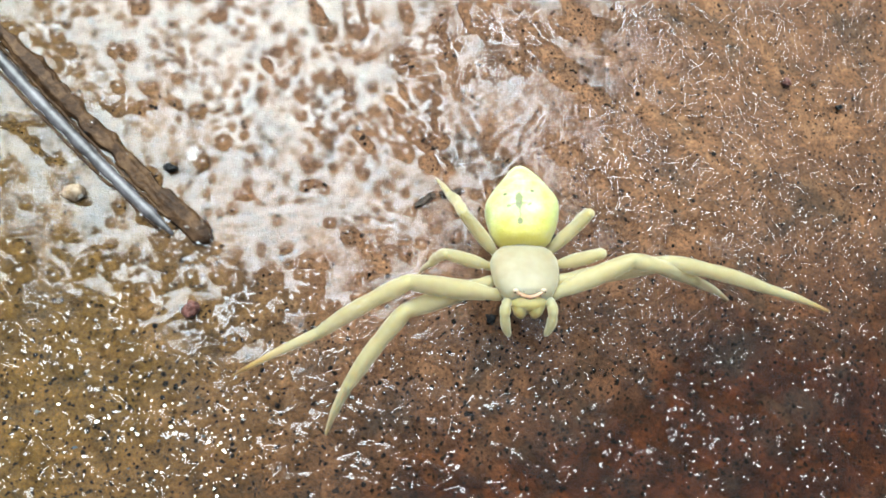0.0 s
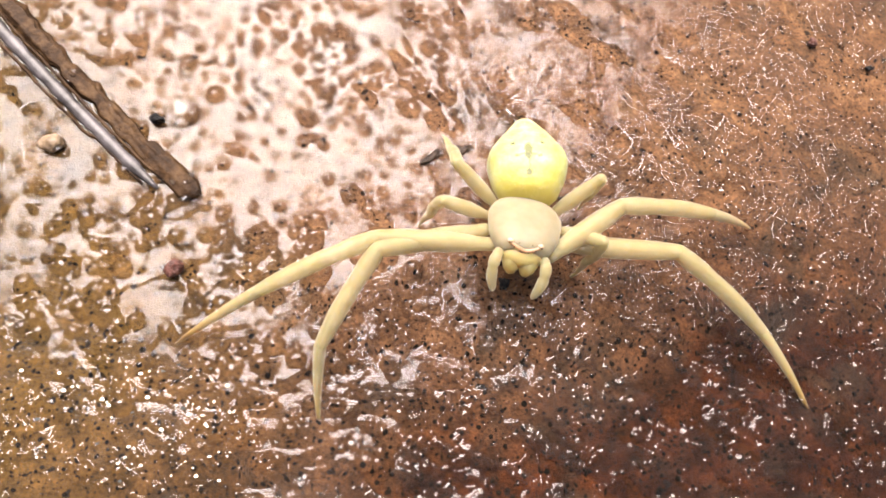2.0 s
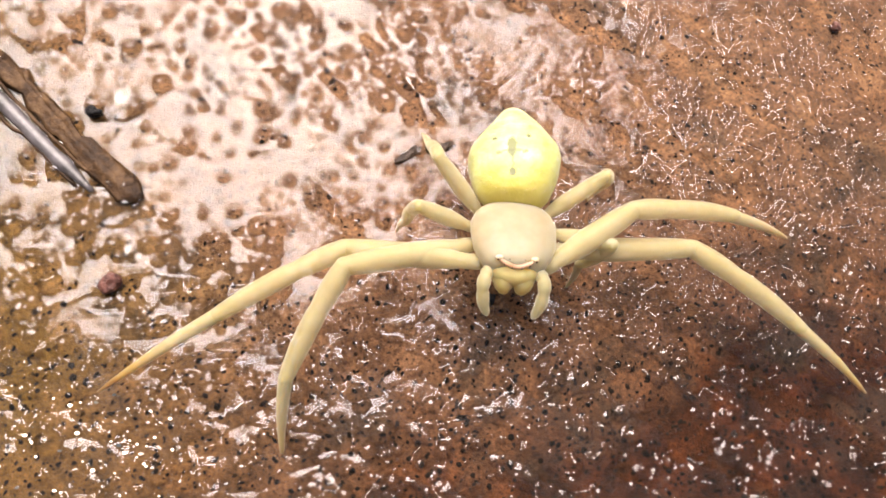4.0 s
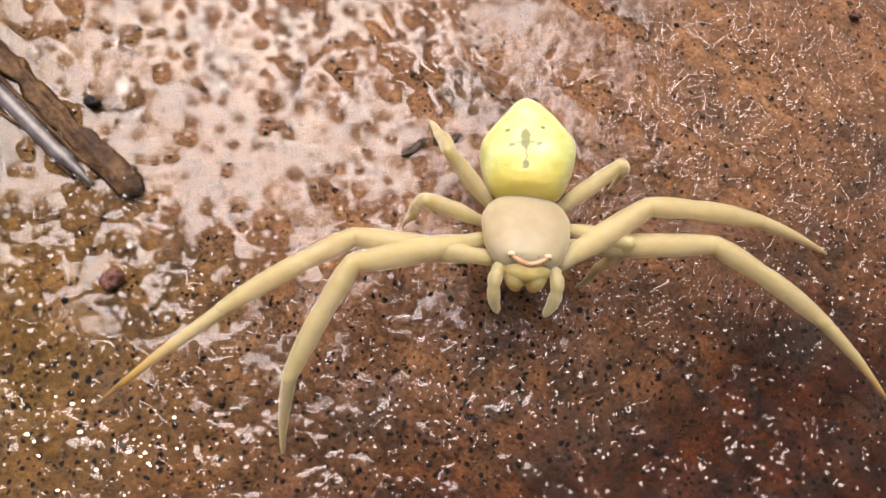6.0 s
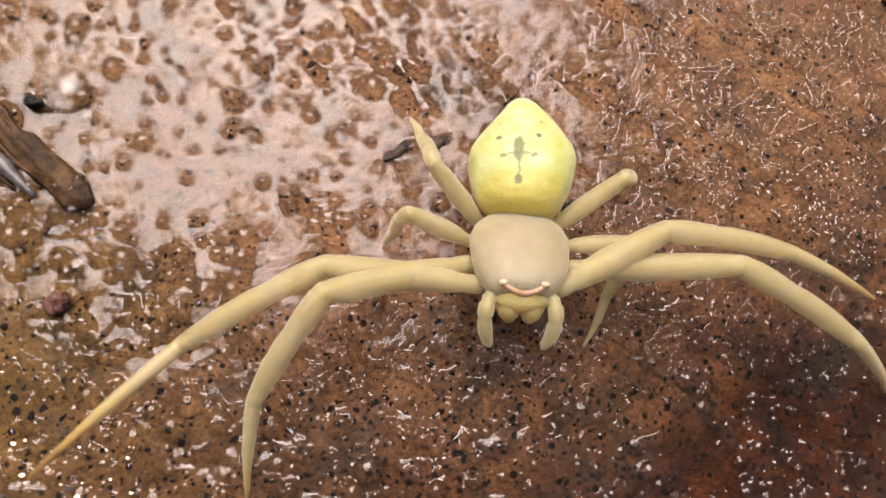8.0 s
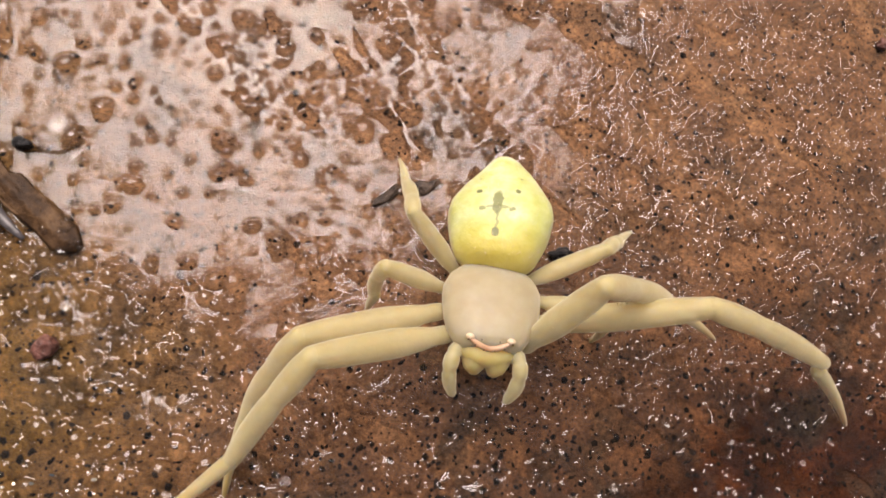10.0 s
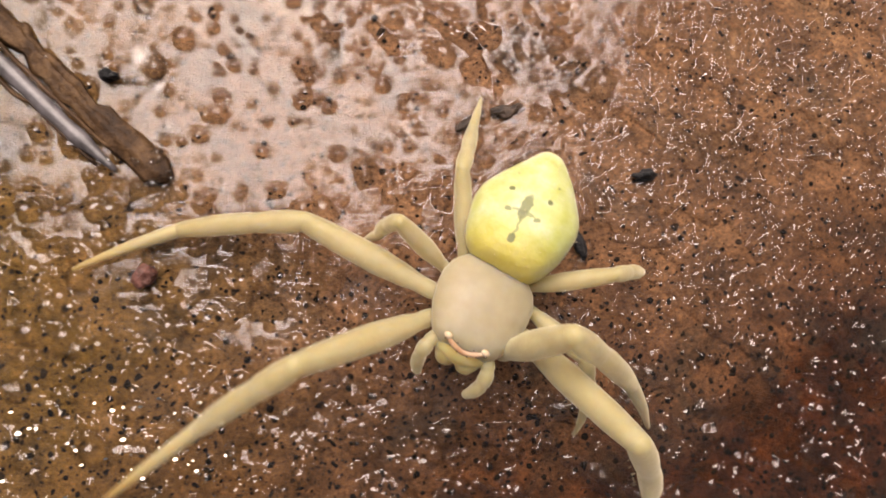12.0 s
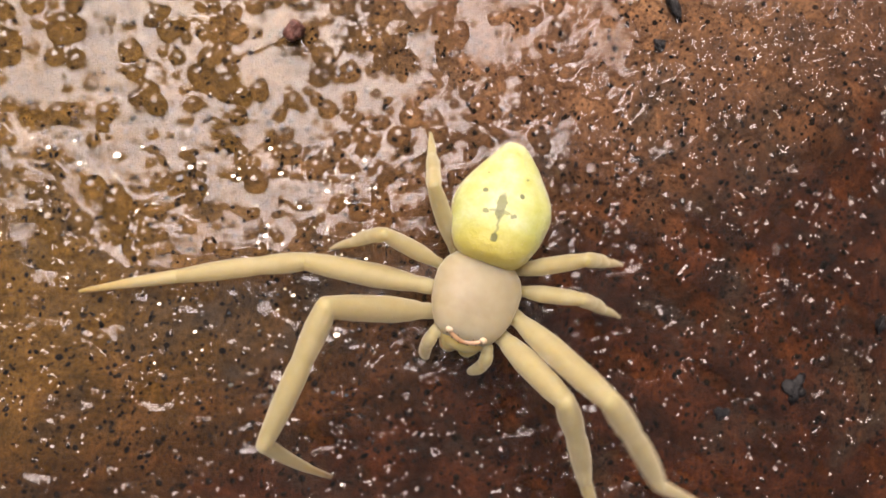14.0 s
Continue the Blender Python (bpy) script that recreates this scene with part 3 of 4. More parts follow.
def build_specks():
    """Flat dark specks too small to pick apart, drawn for dark pores as well as grains."""
    rng = np.random.RandomState(3)
    count = 13000
    x, y = rng.uniform(-22, 31, count), rng.uniform(-18, 22, count)
    keep = rng.rand(count) < np.interp(y, [-18, -2, 6, 22], [1, 1, 0.7, 0.5])
    x, y = x[keep], y[keep]
    r = np.clip(0.072 * np.exp(rng.randn(len(x)) * 0.42) * np.interp(y, [0, 6], [1.15, 0.8]) * np.interp(x, [-10, 3], [0.9, 1.0]), 0.03, 0.17)
    z = stone_height(x, y)
    turn, squash = rng.rand(len(x)) * 6.28, rng.uniform(0.35, 1.0, len(x))
    shape = np.array([[1, 0, 0], [0.4, 0.9, 0], [-0.7, 0.7, 0], [-0.9, -0.4, 0], [0.1, -1, 0], [0.1, 0, 0.25]])
    faces = [(0, 1, 5), (1, 2, 5), (2, 3, 5), (3, 4, 5), (4, 0, 5)]
    c, s = np.cos(turn), np.sin(turn)
    px, py = shape[:, 0][None] * r[:, None], shape[:, 1][None] * (r * squash)[:, None]
    verts = np.stack([x[:, None] + px * c[:, None] - py * s[:, None], y[:, None] + px * s[:, None] + py * c[:, None], z[:, None] + 0.004 + shape[:, 2][None] * r[:, None]], -1) * MM
    tris = (np.array(faces)[None] + (np.arange(len(x)) * 6)[:, None, None]).reshape(-1, 3)
    me = bpy.data.meshes.new("dark_specks")
    me.from_pydata(verts.reshape(-1, 3).tolist(), [], tris.tolist())
    me.materials.append(SPECK)
    tagged(new("dark_specks", me), "fine flat dark specks for pores and grains over the wet stone", "sand", kind="stuff")


def tube(points, radii, sides=12, flat=1.0, caps=True):
    """A tapered tube through points (millimetres)."""
    bm = bmesh.new()
    rows = []
    pts = [Vector(p) for p in points]
    side = Vector((0, 0, 1))
    for i, p in enumerate(pts):
        d = (pts[min(i + 1, len(pts) - 1)] - pts[max(i - 1, 0)]).normalized()
        a = d.cross(side)
        a = a.normalized() if a.length > 0.05 else d.cross(Vector((0, 1, 0))).normalized()
        b = a.cross(d)
        rows.append([bm.verts.new((p + (a * math.cos(6.28319 * k / sides) + b * math.sin(6.28319 * k / sides) * flat) * radii[i]) * MM) for k in range(sides)])
    for r0, r1 in zip(rows, rows[1:]):
        for k in range(sides):
            bm.faces.new((r0[k], r0[(k + 1) % sides], r1[(k + 1) % sides], r1[k]))
    if caps:
        bm.faces.new(rows[0][::-1])
        bm.faces.new(rows[-1])
    bmesh.ops.recalc_face_normals(bm, faces=bm.faces)
    return bm


def smooth_line(points, steps):
    """Catmull-Rom through points."""
    pts = [Vector(p) for p in points]
    pts = [pts[0] * 2 - pts[1]] + pts + [pts[-1] * 2 - pts[-2]]
    out = []
    for i in range(1, len(pts) - 2):
        p0, p1, p2, p3 = pts[i - 1:i + 3]
        for s in range(steps):
            t = s / steps
            out.append(0.5 * ((2 * p1) + (p2 - p0) * t + (2 * p0 - 5 * p1 + 4 * p2 - p3) * t * t + (3 * p1 - p0 - 3 * p2 + p3) * t ** 3))
    return out + [pts[-2]]


def build_stalk():
    """A dead plant stalk in the water, its pale skin split off along one side."""
    root = tagged(new("plant_stalk"), "dead brown plant stalk with a pale strip in the water", "plant stalk")
    root.matrix_world = pose(-14 * MM, 10.5 * MM, 0)
    line = smooth_line([(-10.2, 10.0, 0.1), (-6.5, 6.7, 0.25), (-3.6, 3.7, 0.25), (-0.6, 0.7, 0.22), (2.4, -2.2, 0.2), (5.2, -4.7, 0.15)], 12)
    n = len(line)
    bark = [v + Vector((0.42, 0.40, 0)) for v in line]
    rad = [0.39 + 0.22 * noise.noise(Vector((i * 0.11, 1, 0))) + 0.12 * noise.noise(Vector((i * 0.45, 5, 0))) + (0.08 if i > n * 0.80 else 0) for i in range(n)]
    rad[-1], rad[-2], rad[-3] = 0.16, 0.34, 0.42
    bm = tube([(v.x, v.y, v.z - 0.02) for v in bark], rad, 20, 0.30)
    for i, v in enumerate(bm.verts):
        if i < 20 * n:
            c = bark[i // 20] * MM
            v.co = c + (v.co - c) * (1 + 0.30 * math.sin((i % 20) * 1.57 + (i // 20) * 0.11) + 0.35 * noise.noise(v.co * 3000))
        k = noise.noise(v.co * 2600) * 0.07 + noise.noise(v.co * 1100) * 0.10 + noise.noise(v.co * 400) * 0.14
        v.co += Vector((k, k * 0.8, abs(k) * 0.4)) * MM
    part("bark", bm, STALK, root, "wet dark brown bark")
    last = int(n * 0.92)
    skin = [v + Vector((-0.28, -0.30, 0.08)) for v in line[:last]]
    bm = tube([tuple(v) for v in skin], [0.30 * min(1.0, (last - i) / 7 + 0.12) * (1 + 0.08 * math.sin(i * 1.3)) for i in range(last)], 12, 0.7)
    part("skin_strip", bm, SILVER, root, "pale grey glossy skin strip")
    for j, off in enumerate((-0.62, 0.02)):
        edge = [v + Vector((off, off, 0.06)) * (1.0 if i < n * 0.7 else 0.8) for i, v in enumerate(line[:int(n * 0.9)])]
        bm = tube([(v.x + noise.noise(v * 2 + Vector((j, 0, 0))) * 0.08, v.y, v.z) for v in edge], [0.075] * len(edge), 6)
        part("dark_fibre", bm, STALK, root, "thin dark fibre along the strip")


# ---- the spider (millimetres, head towards -y, back towards +z)
def bristles(bm, length, radius, count, seed, long=0.16):
    rnd = random.Random(seed)
    for _ in range(count):
        s, a = rnd.uniform(0.06, 0.97), rnd.uniform(0, 6.283)
        r = radius(s) * 0.96
        d = Vector((rnd.uniform(0.3, 0.9), math.cos(a), math.sin(a))).normalized()
        foot = Vector((s * length, math.cos(a) * r, math.sin(a) * r))
        t1 = Vector((1, 0, 0)) * 0.012
        t2 = Vector((0, -math.sin(a), math.cos(a))) * 0.012
        tip = bm.verts.new((foot + d * long * rnd.uniform(0.5, 1.2)) * MM)
        v = [bm.verts.new((foot + q) * MM) for q in (t1, t2 - t1, -t2)]
        for i in range(3):
            bm.faces.new((v[i], v[(i + 1) % 3], tip))


def limb(length, stops, seed, hairs=60, sides=14, bow=0.0, long=0.13):
    """A leg segment along +x with the radii given at stops (share of length, radius)."""
    ss, rr = [s for s, r in stops], [r for s, r in stops]

    def radius(s):
        return float(np.interp(s, ss, rr))
    n = 22
    pts, rad = [], []
    for d in (0.97, 0.8, 0.5, 0.2):
        pts.append((-rr[0] * d, 0, 0))
        rad.append(rr[0] * math.sqrt(1 - d * d))
    for i in range(n + 1):
        s = i / n
        pts.append((s * length, 0, bow * math.sin(math.pi * s)))
        rad.append(sum(radius(min(max(s + d, 0), 1)) for d in (-0.03, 0, 0.03)) / 3)
    for d in (0.2, 0.5, 0.8, 0.97):
        pts.append((length + rr[-1] * d, 0, 0))
        rad.append(rr[-1] * math.sqrt(1 - d * d))
    bm = tube(pts, rad, sides)
    bristles(bm, length, radius, hairs, seed, long)
    return bm


def body_of_rings(rings, sides=28):
    """rings: y, half width, top, bottom, squareness."""
    bm = bmesh.new()
    rows = []
    for y, w, top, bot, sq in rings:
        row = []
        for k in range(sides):
            a = 2 * math.pi * k / sides
            c, s = math.cos(a), math.sin(a)
            x = math.copysign(abs(c) ** (2 / sq), c) * w
            mid = (top + bot) / 2
            z = mid + math.copysign(abs(s) ** (2 / sq), s) * (top - bot) / 2
            row.append(bm.verts.new((x * MM, y * MM, z * MM)))
        rows.append(row)
    for r0, r1 in zip(rows, rows[1:]):
        for k in range(sides):
            bm.faces.new((r0[k], r0[(k + 1) % sides], r1[(k + 1) % sides], r1[k]))
    bm.faces.new(rows[0])
    bm.faces.new(rows[-1])
    bmesh.ops.recalc_face_normals(bm, faces=bm.faces)
    return bm


def ring_profile(table, n):
    ys = [r[0] for r in table]
    out = []
    for i in range(n):
        y = ys[0] + (ys[-1] - ys[0]) * (0.5 - 0.5 * math.cos(math.pi * i / (n - 1)))
        out.append((y, *[float(np.interp(y, ys, [r[j] for r in table])) for j in (1, 2, 3, 4)]))
    return out


def ball(centre, r, squash=(1, 1, 1)):
    bm = bmesh.new()
    bmesh.ops.create_uvsphere(bm, u_segments=16, v_segments=10, radius=1)
    for v in bm.verts:
        v.co = (Vector(centre) + Vector((v.co.x * squash[0], v.co.y * squash[1], v.co.z * squash[2])) * r) * MM
    return bm


HIPS = {"1": (1.30, -1.00, -0.37), "2": (1.62, -0.15, -0.42), "3": (1.57, 0.78, -0.42), "4": (1.15, 1.40, -0.37)}
LENGTHS = {
    "L1": (4.85, 5.29, 5.38),
    "L2": (4.89, 4.72, 3.96),
    "R1": (3.91, 4.92, 4.43),
    "R2": (5.50, 5.88, 4.72),
    "L3": (2.58, 2.22, 1.92),
    "L4": (2.95, 2.49, 2.07),
    "R3": (2.47, 2.37, 2.05),
    "R4": (3.05, 2.41, 2.01),
}


def build_spider():
    root = tagged(new("crab_spider"), "pale cream crab spider with a yellow-green pointed abdomen", "spider")
    shell = [(-1.78, 0.30, 0.40, -0.15, 2.0), (-1.72, 0.80, 0.58, -0.40, 2.3), (-1.5, 1.08, 0.74, -0.55, 2.3), (-1.1, 1.34, 0.86, -0.62, 2.2), (-0.6, 1.53, 0.95, -0.66, 2.1), (0.0, 1.62, 0.98, -0.66, 2.0), (0.5, 1.63, 0.95, -0.64, 2.0),
             (1.0, 1.45, 0.84, -0.58, 2.0), (1.35, 1.12, 0.66, -0.48, 2.0), (1.58, 0.70, 0.42, -0.30, 2.0), (1.68, 0.25, 0.15, -0.10, 2.0)]
    part("carapace", body_of_rings(ring_profile(shell, 34)), CARAPACE, root, "smooth cream carapace")
    bm = ball((0, -0.1, -0.62), 1.0, (1.05, 1.35, 0.32))
    part("sternum", bm, CARAPACE, root)
    belly = [(-0.30, 0.10, 0.05, -0.35, 2.0), (-0.24, 0.66, 0.46, -0.75, 2.0), (-0.10, 1.04, 0.78, -0.95, 2.1), (0.2, 1.38, 1.02, -1.08, 2.2), (0.7, 1.64, 1.22, -1.12, 2.3), (1.2, 1.77, 1.32, -1.10, 2.3), (1.75, 1.84, 1.34, -1.04, 2.3), (2.15, 1.76, 1.30, -0.96, 2.3),
             (2.7, 1.52, 1.18, -0.82, 2.2), (3.3, 1.14, 1.02, -0.6, 2.1), (3.8, 0.78, 0.88, -0.25, 2.0), (4.12, 0.55, 0.78, 0.02, 2.0), (4.33, 0.36, 0.68, 0.22, 2.0), (4.42, 0.14, 0.56, 0.38, 2.0)]
    bm = body_of_rings(ring_profile(belly, 48), 40)
    for v in bm.verts:
        k = noise.noise(v.co * 900) * 0.085 + noise.noise(v.co * 2300 + Vector((5, 0, 0))) * 0.022
        v.co += v.co.normalized() * k * MM
    abdomen = part("abdomen", bm, ABDOMEN, root, "yellow-green pointed abdomen with dark marks")
    bmh = bmesh.new()
    rnd = random.Random(8)
    for _ in range(260):
        y = rnd.uniform(-0.2, 4.4)
        row = ring_profile(belly, 48)
        w = float(np.interp(y, [r[0] for r in row], [r[1] for r in row]))
        top = float(np.interp(y, [r[0] for r in row], [r[2] for r in row]))
        a = rnd.uniform(0.05, math.pi - 0.05)
        foot = Vector((math.cos(a) * w * 0.99, y, (top - 1.1) / 2 + math.sin(a) * (top + 1.1) / 2 * 0.97))
        d = Vector((math.cos(a), rnd.uniform(0.1, 0.7), math.sin(a) * 0.8)).normalized()
        v = [bmh.verts.new((foot + q) * MM) for q in (Vector((0.01, 0, 0)), Vector((-0.005, 0.01, 0)), Vector((-0.005, -0.01, 0)))]
        tip = bmh.verts.new((foot + d * rnd.uniform(0.08, 0.2)) * MM)
        for i in range(3):
            bmh.faces.new((v[i], v[(i + 1) % 3], tip))
    part("hairs", bmh, PALE, abdomen, "fine pale hairs")
    band = smooth_line([(-0.68, -1.56, 0.62), (-0.38, -1.72, 0.54), (0, -1.78, 0.44), (0.38, -1.72, 0.54), (0.68, -1.56, 0.62)], 6)
    part("eye_ridge", tube([tuple(v) for v in band], [0.055 + 0.05 * math.sin(math.pi * i / (len(band) - 1)) for i in range(len(band))], 10), EYEBAND, root, "pinkish ridge that carries the eyes")
    part("face", ball((0, -1.60, -0.06), 1.0, (0.90, 0.52, 0.52)), JAW, root, "yellowish face below the eyes")
    for s in (-1, 1):
        part("eye_tubercle", ball((s * 0.64, -1.56, 0.66), 0.12, (1.2, 0.9, 0.8)), PALE, root)
        for x, y, z, r in ((0.68, -1.67, 0.68, 0.045), (0.45, -1.78, 0.56, 0.035), (0.17, -1.86, 0.48, 0.03), (0.28, -1.66, 0.72, 0.025)):
            part("eye", ball((s * x, y, z), r), EYE, root, "tiny dark eye")
        part("jaw", tube([(s * 0.36, -1.38, 0.0), (s * 0.36, -1.60, -0.12), (s * 0.35, -1.78, -0.32), (s * 0.33, -1.90, -0.54), (s * 0.30, -1.94, -0.74), (s * 0.28, -1.94, -0.88)], [0.44, 0.45, 0.42, 0.34, 0.21, 0.05], 16), JAW, root, "stubby yellow jaw")
        feeler = smooth_line([(s * 0.78, -1.35, -0.20), (s * 1.02, -1.80, -0.05), (s * 1.10, -2.16, -0.30), (s * 1.04, -2.42, -0.85), (s * 0.84, -2.60, -1.45)], 8)
        rad = [float(np.interp(i / (len(feeler) - 1), [0, 0.22, 0.28, 0.34, 0.48, 0.56, 0.62, 0.75, 0.95, 1], [0.24, 0.25, 0.21, 0.25, 0.25, 0.20, 0.24, 0.23, 0.15, 0.05])) for i in range(len(feeler))]
        bm = tube([tuple(v) for v in feeler], rad, 12)
        part("feeler", bm, LIMB, root, "short pale feeler beside the jaws")
    legs = {}
    seed = 20
    for key, (femur, tibia, foot) in LENGTHS.items():
        k = key[1]
        big = k in "12"
        f = 1.0 if big else 0.70
        seed += 3
        leg = part("leg", limb(femur, [(0, 0.29 * f), (0.07, 0.32 * f), (0.11, 0.27 * f), (0.17, 0.36 * f), (0.42, 0.47 * f), (0.8, 0.43 * f), (0.95, 0.37 * f), (1, 0.33 * f)], seed, 70 if big else 30), LIMB, root, "long pale front leg" if big else "short pale hind leg")
        shin = part("shin", limb(tibia, [(0, 0.34 * f), (0.12, 0.41 * f), (0.30, 0.38 * f), (0.36, 0.33 * f), (0.44, 0.38 * f), (0.7, 0.37 * f), (0.95, 0.29 * f), (1, 0.26 * f)], seed + 1, 80 if big else 30, bow=0.16 * f), LIMB, leg)
        shin.matrix_basis = pose(femur * MM, 0, 0)
        toe = part("foot", limb(foot, [(0, 0.26 * f), (0.15, 0.25 * f), (0.55, 0.18 * f), (0.62, 0.15 * f), (0.9, 0.10 * f), (1, 0.055)], seed + 2, 70 if big else 25, bow=0.10 * f, long=0.10), FOOT, leg, "tapering ochre foot")
        legs[key] = (leg, shin, toe)
    return root, abdomen, legs


def move_leg(key, parts, rows):
    """rows: seconds, then heading and rise in degrees of leg, shin and foot, in the spider's space."""
    leg, shin, toe = parts
    hip = Vector(HIPS[key[1]])
    if key[0] == "L":
        hip.x = -hip.x
    femur, tibia, foot = LENGTHS[key]
    x_axis = Vector((1, 0, 0))
    ways = {leg: [], shin: [], toe: []}
    for t, a0, e0, a1, e1, a2, e2 in rows:
        dirs = [Vector((math.cos(radians(e)) * math.cos(radians(a)), math.cos(radians(e)) * math.sin(radians(a)), math.sin(radians(e)))) for a, e in ((a0, e0), (a1, e1), (a2, e2))]
        m0 = pose(hip.x * MM, hip.y * MM, hip.z * MM, 0, -e0, a0)
        inv = m0.to_3x3().transposed()
        q1 = x_axis.rotation_difference(inv @ dirs[1])
        q2 = q1 @ x_axis.rotation_difference(q1.inverted() @ (inv @ dirs[2]))
        p1 = Vector((femur * MM, 0, 0))
        p2 = p1 + q1 @ Vector((tibia * MM, 0, 0))
        ways[leg].append((t, m0))
        ways[shin].append((t, Matrix.Translation(p1) @ q1.to_matrix().to_4x4()))
        ways[toe].append((t, Matrix.Translation(p2) @ q2.to_matrix().to_4x4()))
    for ob, w in ways.items():
        walk(ob, w)


build_ground()
build_stalk()
build_crumbs()
build_specks()
build_glint_flakes()
build_drops()
build_water()
SPIDER, BELLY, LEGS = build_spider()


def motions():
    """Keys the spider and its limbs."""
    body = [  # seconds, millimetres, degrees
        (0.0, 7.03, 4.28, 3.95, -31.64, -4.19, 0.81),
        (1.0, 7.27, 4.33, 3.66, -29.51, -1.81, 1.45),
        (1.5, 6.28, 3.84, 3.47, -28.35, -0.40, -6.52),
        (2.0, 6.31, 4.11, 3.45, -27.93, -0.73, -11.01),
        (3.0, 6.35, 4.09, 3.54, -27.63, -2.01, -6.29),
        (5.5, 6.43, 4.13, 3.72, -24.58, -3.34, -3.07),
        (6.5, 6.39, 4.19, 3.78, -28.77, -3.75, -5.78),
        (7.5, 6.44, 4.13, 3.79, -28.63, -4.02, -6.29),
        (8.0, 6.44, 4.13, 3.56, -26.78, -3.28, -2.83),
        (8.5, 6.25, 4.41, 3.47, -28.76, -4.14, -3.29),
        (8.7, 6.19, 4.47, 3.50, -29.45, -4.68, -3.78),
        (10.8, 5.83, 3.77, 3.53, -26.00, -3.12, -8.13),
        (11.0, 5.57, 3.40, 3.48, -22.58, -2.75, -10.00),
        (11.3, 4.07, 2.38, 3.36, -19.38, -1.46, -18.03),
        (11.5, 3.74, 2.28, 3.31, -18.09, -1.30, -16.65),
        (11.7, 3.52, 2.16, 3.27, -18.05, -1.30, -21.85),
        (12.0, 2.49, 1.69, 3.26, -15.54, -0.78, -26.46),
        (12.2, 2.15, 0.19, 3.30, -13.98, -0.77, -22.75),
        (12.5, 1.48, -1.43, 3.34, -13.40, -1.07, -23.93),
        (12.7, 1.37, -1.76, 3.36, -14.93, -1.50, -22.01),
        (13.0, 0.99, -3.04, 3.22, -17.43, -1.28, -15.40),
        (13.2, 0.52, -3.46, 3.06, -18.85, -1.42, -18.18),
        (13.5, -0.48, -5.39, 2.90, -11.11, -0.32, -21.99),
        (13.7, -1.50, -6.81, 2.81, -10.01, 0.17, -20.16),
        (14.0, -2.44, -7.94, 2.65, -9.24, 1.71, -20.31),
    ]
    walk(SPIDER, [(t, pose(x * MM, y * MM, z * MM, rx, ry, rz)) for t, x, y, z, rx, ry, rz in body])
    belly = [(0.0, 5.3, -4.6), (1.0, 3.9, -4.8), (1.5, 4.5, -0.6), (2.0, 5.1, 5.5), (3.0, 5.8, 1.1), (5.5, 3.4, -2.5), (6.5, 5.4, -0.5), (7.5, 6.3, 0.3), (8.0, 6.4, -4.4), (8.5, 4.7, -4.4), (8.7, 4.6, -2.7), (10.8, -2.6, -2.7), (11.0, -2.4, -6.6), (11.3, -1.8, 1.7), (11.5, -1.6, -1.1), (11.7, -1.9, -0.2), (12.0, -3.5, -1.9), (12.2, -3.8, -4.5), (12.5, -4.2, 3.2), (12.7, -5.4, 0.9), (13.0, -6.4, -3.1), (13.2, -7.1, -8.1), (13.5, -5.0, -2.7), (13.7, -4.4, -1.3), (14.0, -3.6, 3.8)]
    walk(BELLY, [(t, pose(0, 1.36 * MM, 0.72 * MM, rx, -12, rz)) for t, rx, rz in belly])
    move_leg("L1", LEGS["L1"], [
        (0.0, -165.7, 28.9, -175.6, -37.9, -174.8, -33.5),
        (1.0, -165.1, 28.1, -172.2, -42.6, -167.4, -43.3),
        (1.5, -184.8, -5.5, -154.9, -22.7, -157.9, -33.8),
        (2.0, -168.7, -0.3, -149.5, -21.0, -167.9, -47.4),
        (3.0, -177.9, 1.1, -155.4, -21.5, -162.5, -33.7),
        (5.5, -180.5, 8.2, -155.4, -20.1, -150.5, -24.9),
        (6.5, -186.9, -4.6, -145.5, -13.4, -140.8, -23.4),
        (7.5, -187.4, -5.3, -144.8, -12.4, -131.0, -10.6),
        (8.0, -179.0, 8.6, -157.9, -24.7, -130.2, -8.4),
        (8.5, -179.6, 19.7, -174.3, -32.8, -164.5, -7.2),
        (8.7, -177.6, 19.5, -176.4, -32.0, -156.5, -10.0),
        (10.8, -136.5, 28.5, -137.2, -63.2, -153.9, -45.7),
        (11.0, -138.9, 30.3, -159.5, -51.3, -140.2, -29.6),
        (11.3, -124.1, 11.2, -134.8, -64.8, -142.2, -25.6),
        (11.5, -129.5, 12.8, -126.7, -65.2, -146.8, -21.8),
        (11.7, -155.1, 22.6, -153.1, -44.2, -144.7, -20.4),
        (12.0, -130.3, 19.8, -129.2, -50.1, -120.7, -36.9),
        (12.2, -123.3, 14.8, -116.5, -61.4, -129.7, -24.1),
        (12.5, -134.0, 21.1, -112.3, -52.3, -142.2, -27.4),
        (12.7, -155.8, 38.6, -143.7, -35.6, -140.8, -1.6),
        (13.0, -121.9, 37.1, -116.0, -57.2, -139.3, -46.2),
        (13.2, -123.8, 23.7, -126.8, -65.3, -119.3, -37.2),
        (13.5, -129.0, 19.6, -95.3, -37.4, -103.0, -40.5),
        (13.7, -146.7, 34.6, -97.6, -23.1, -56.8, -71.2),
        (14.0, -158.5, 38.5, -95.7, -27.1, -17.9, -57.5),
    ])
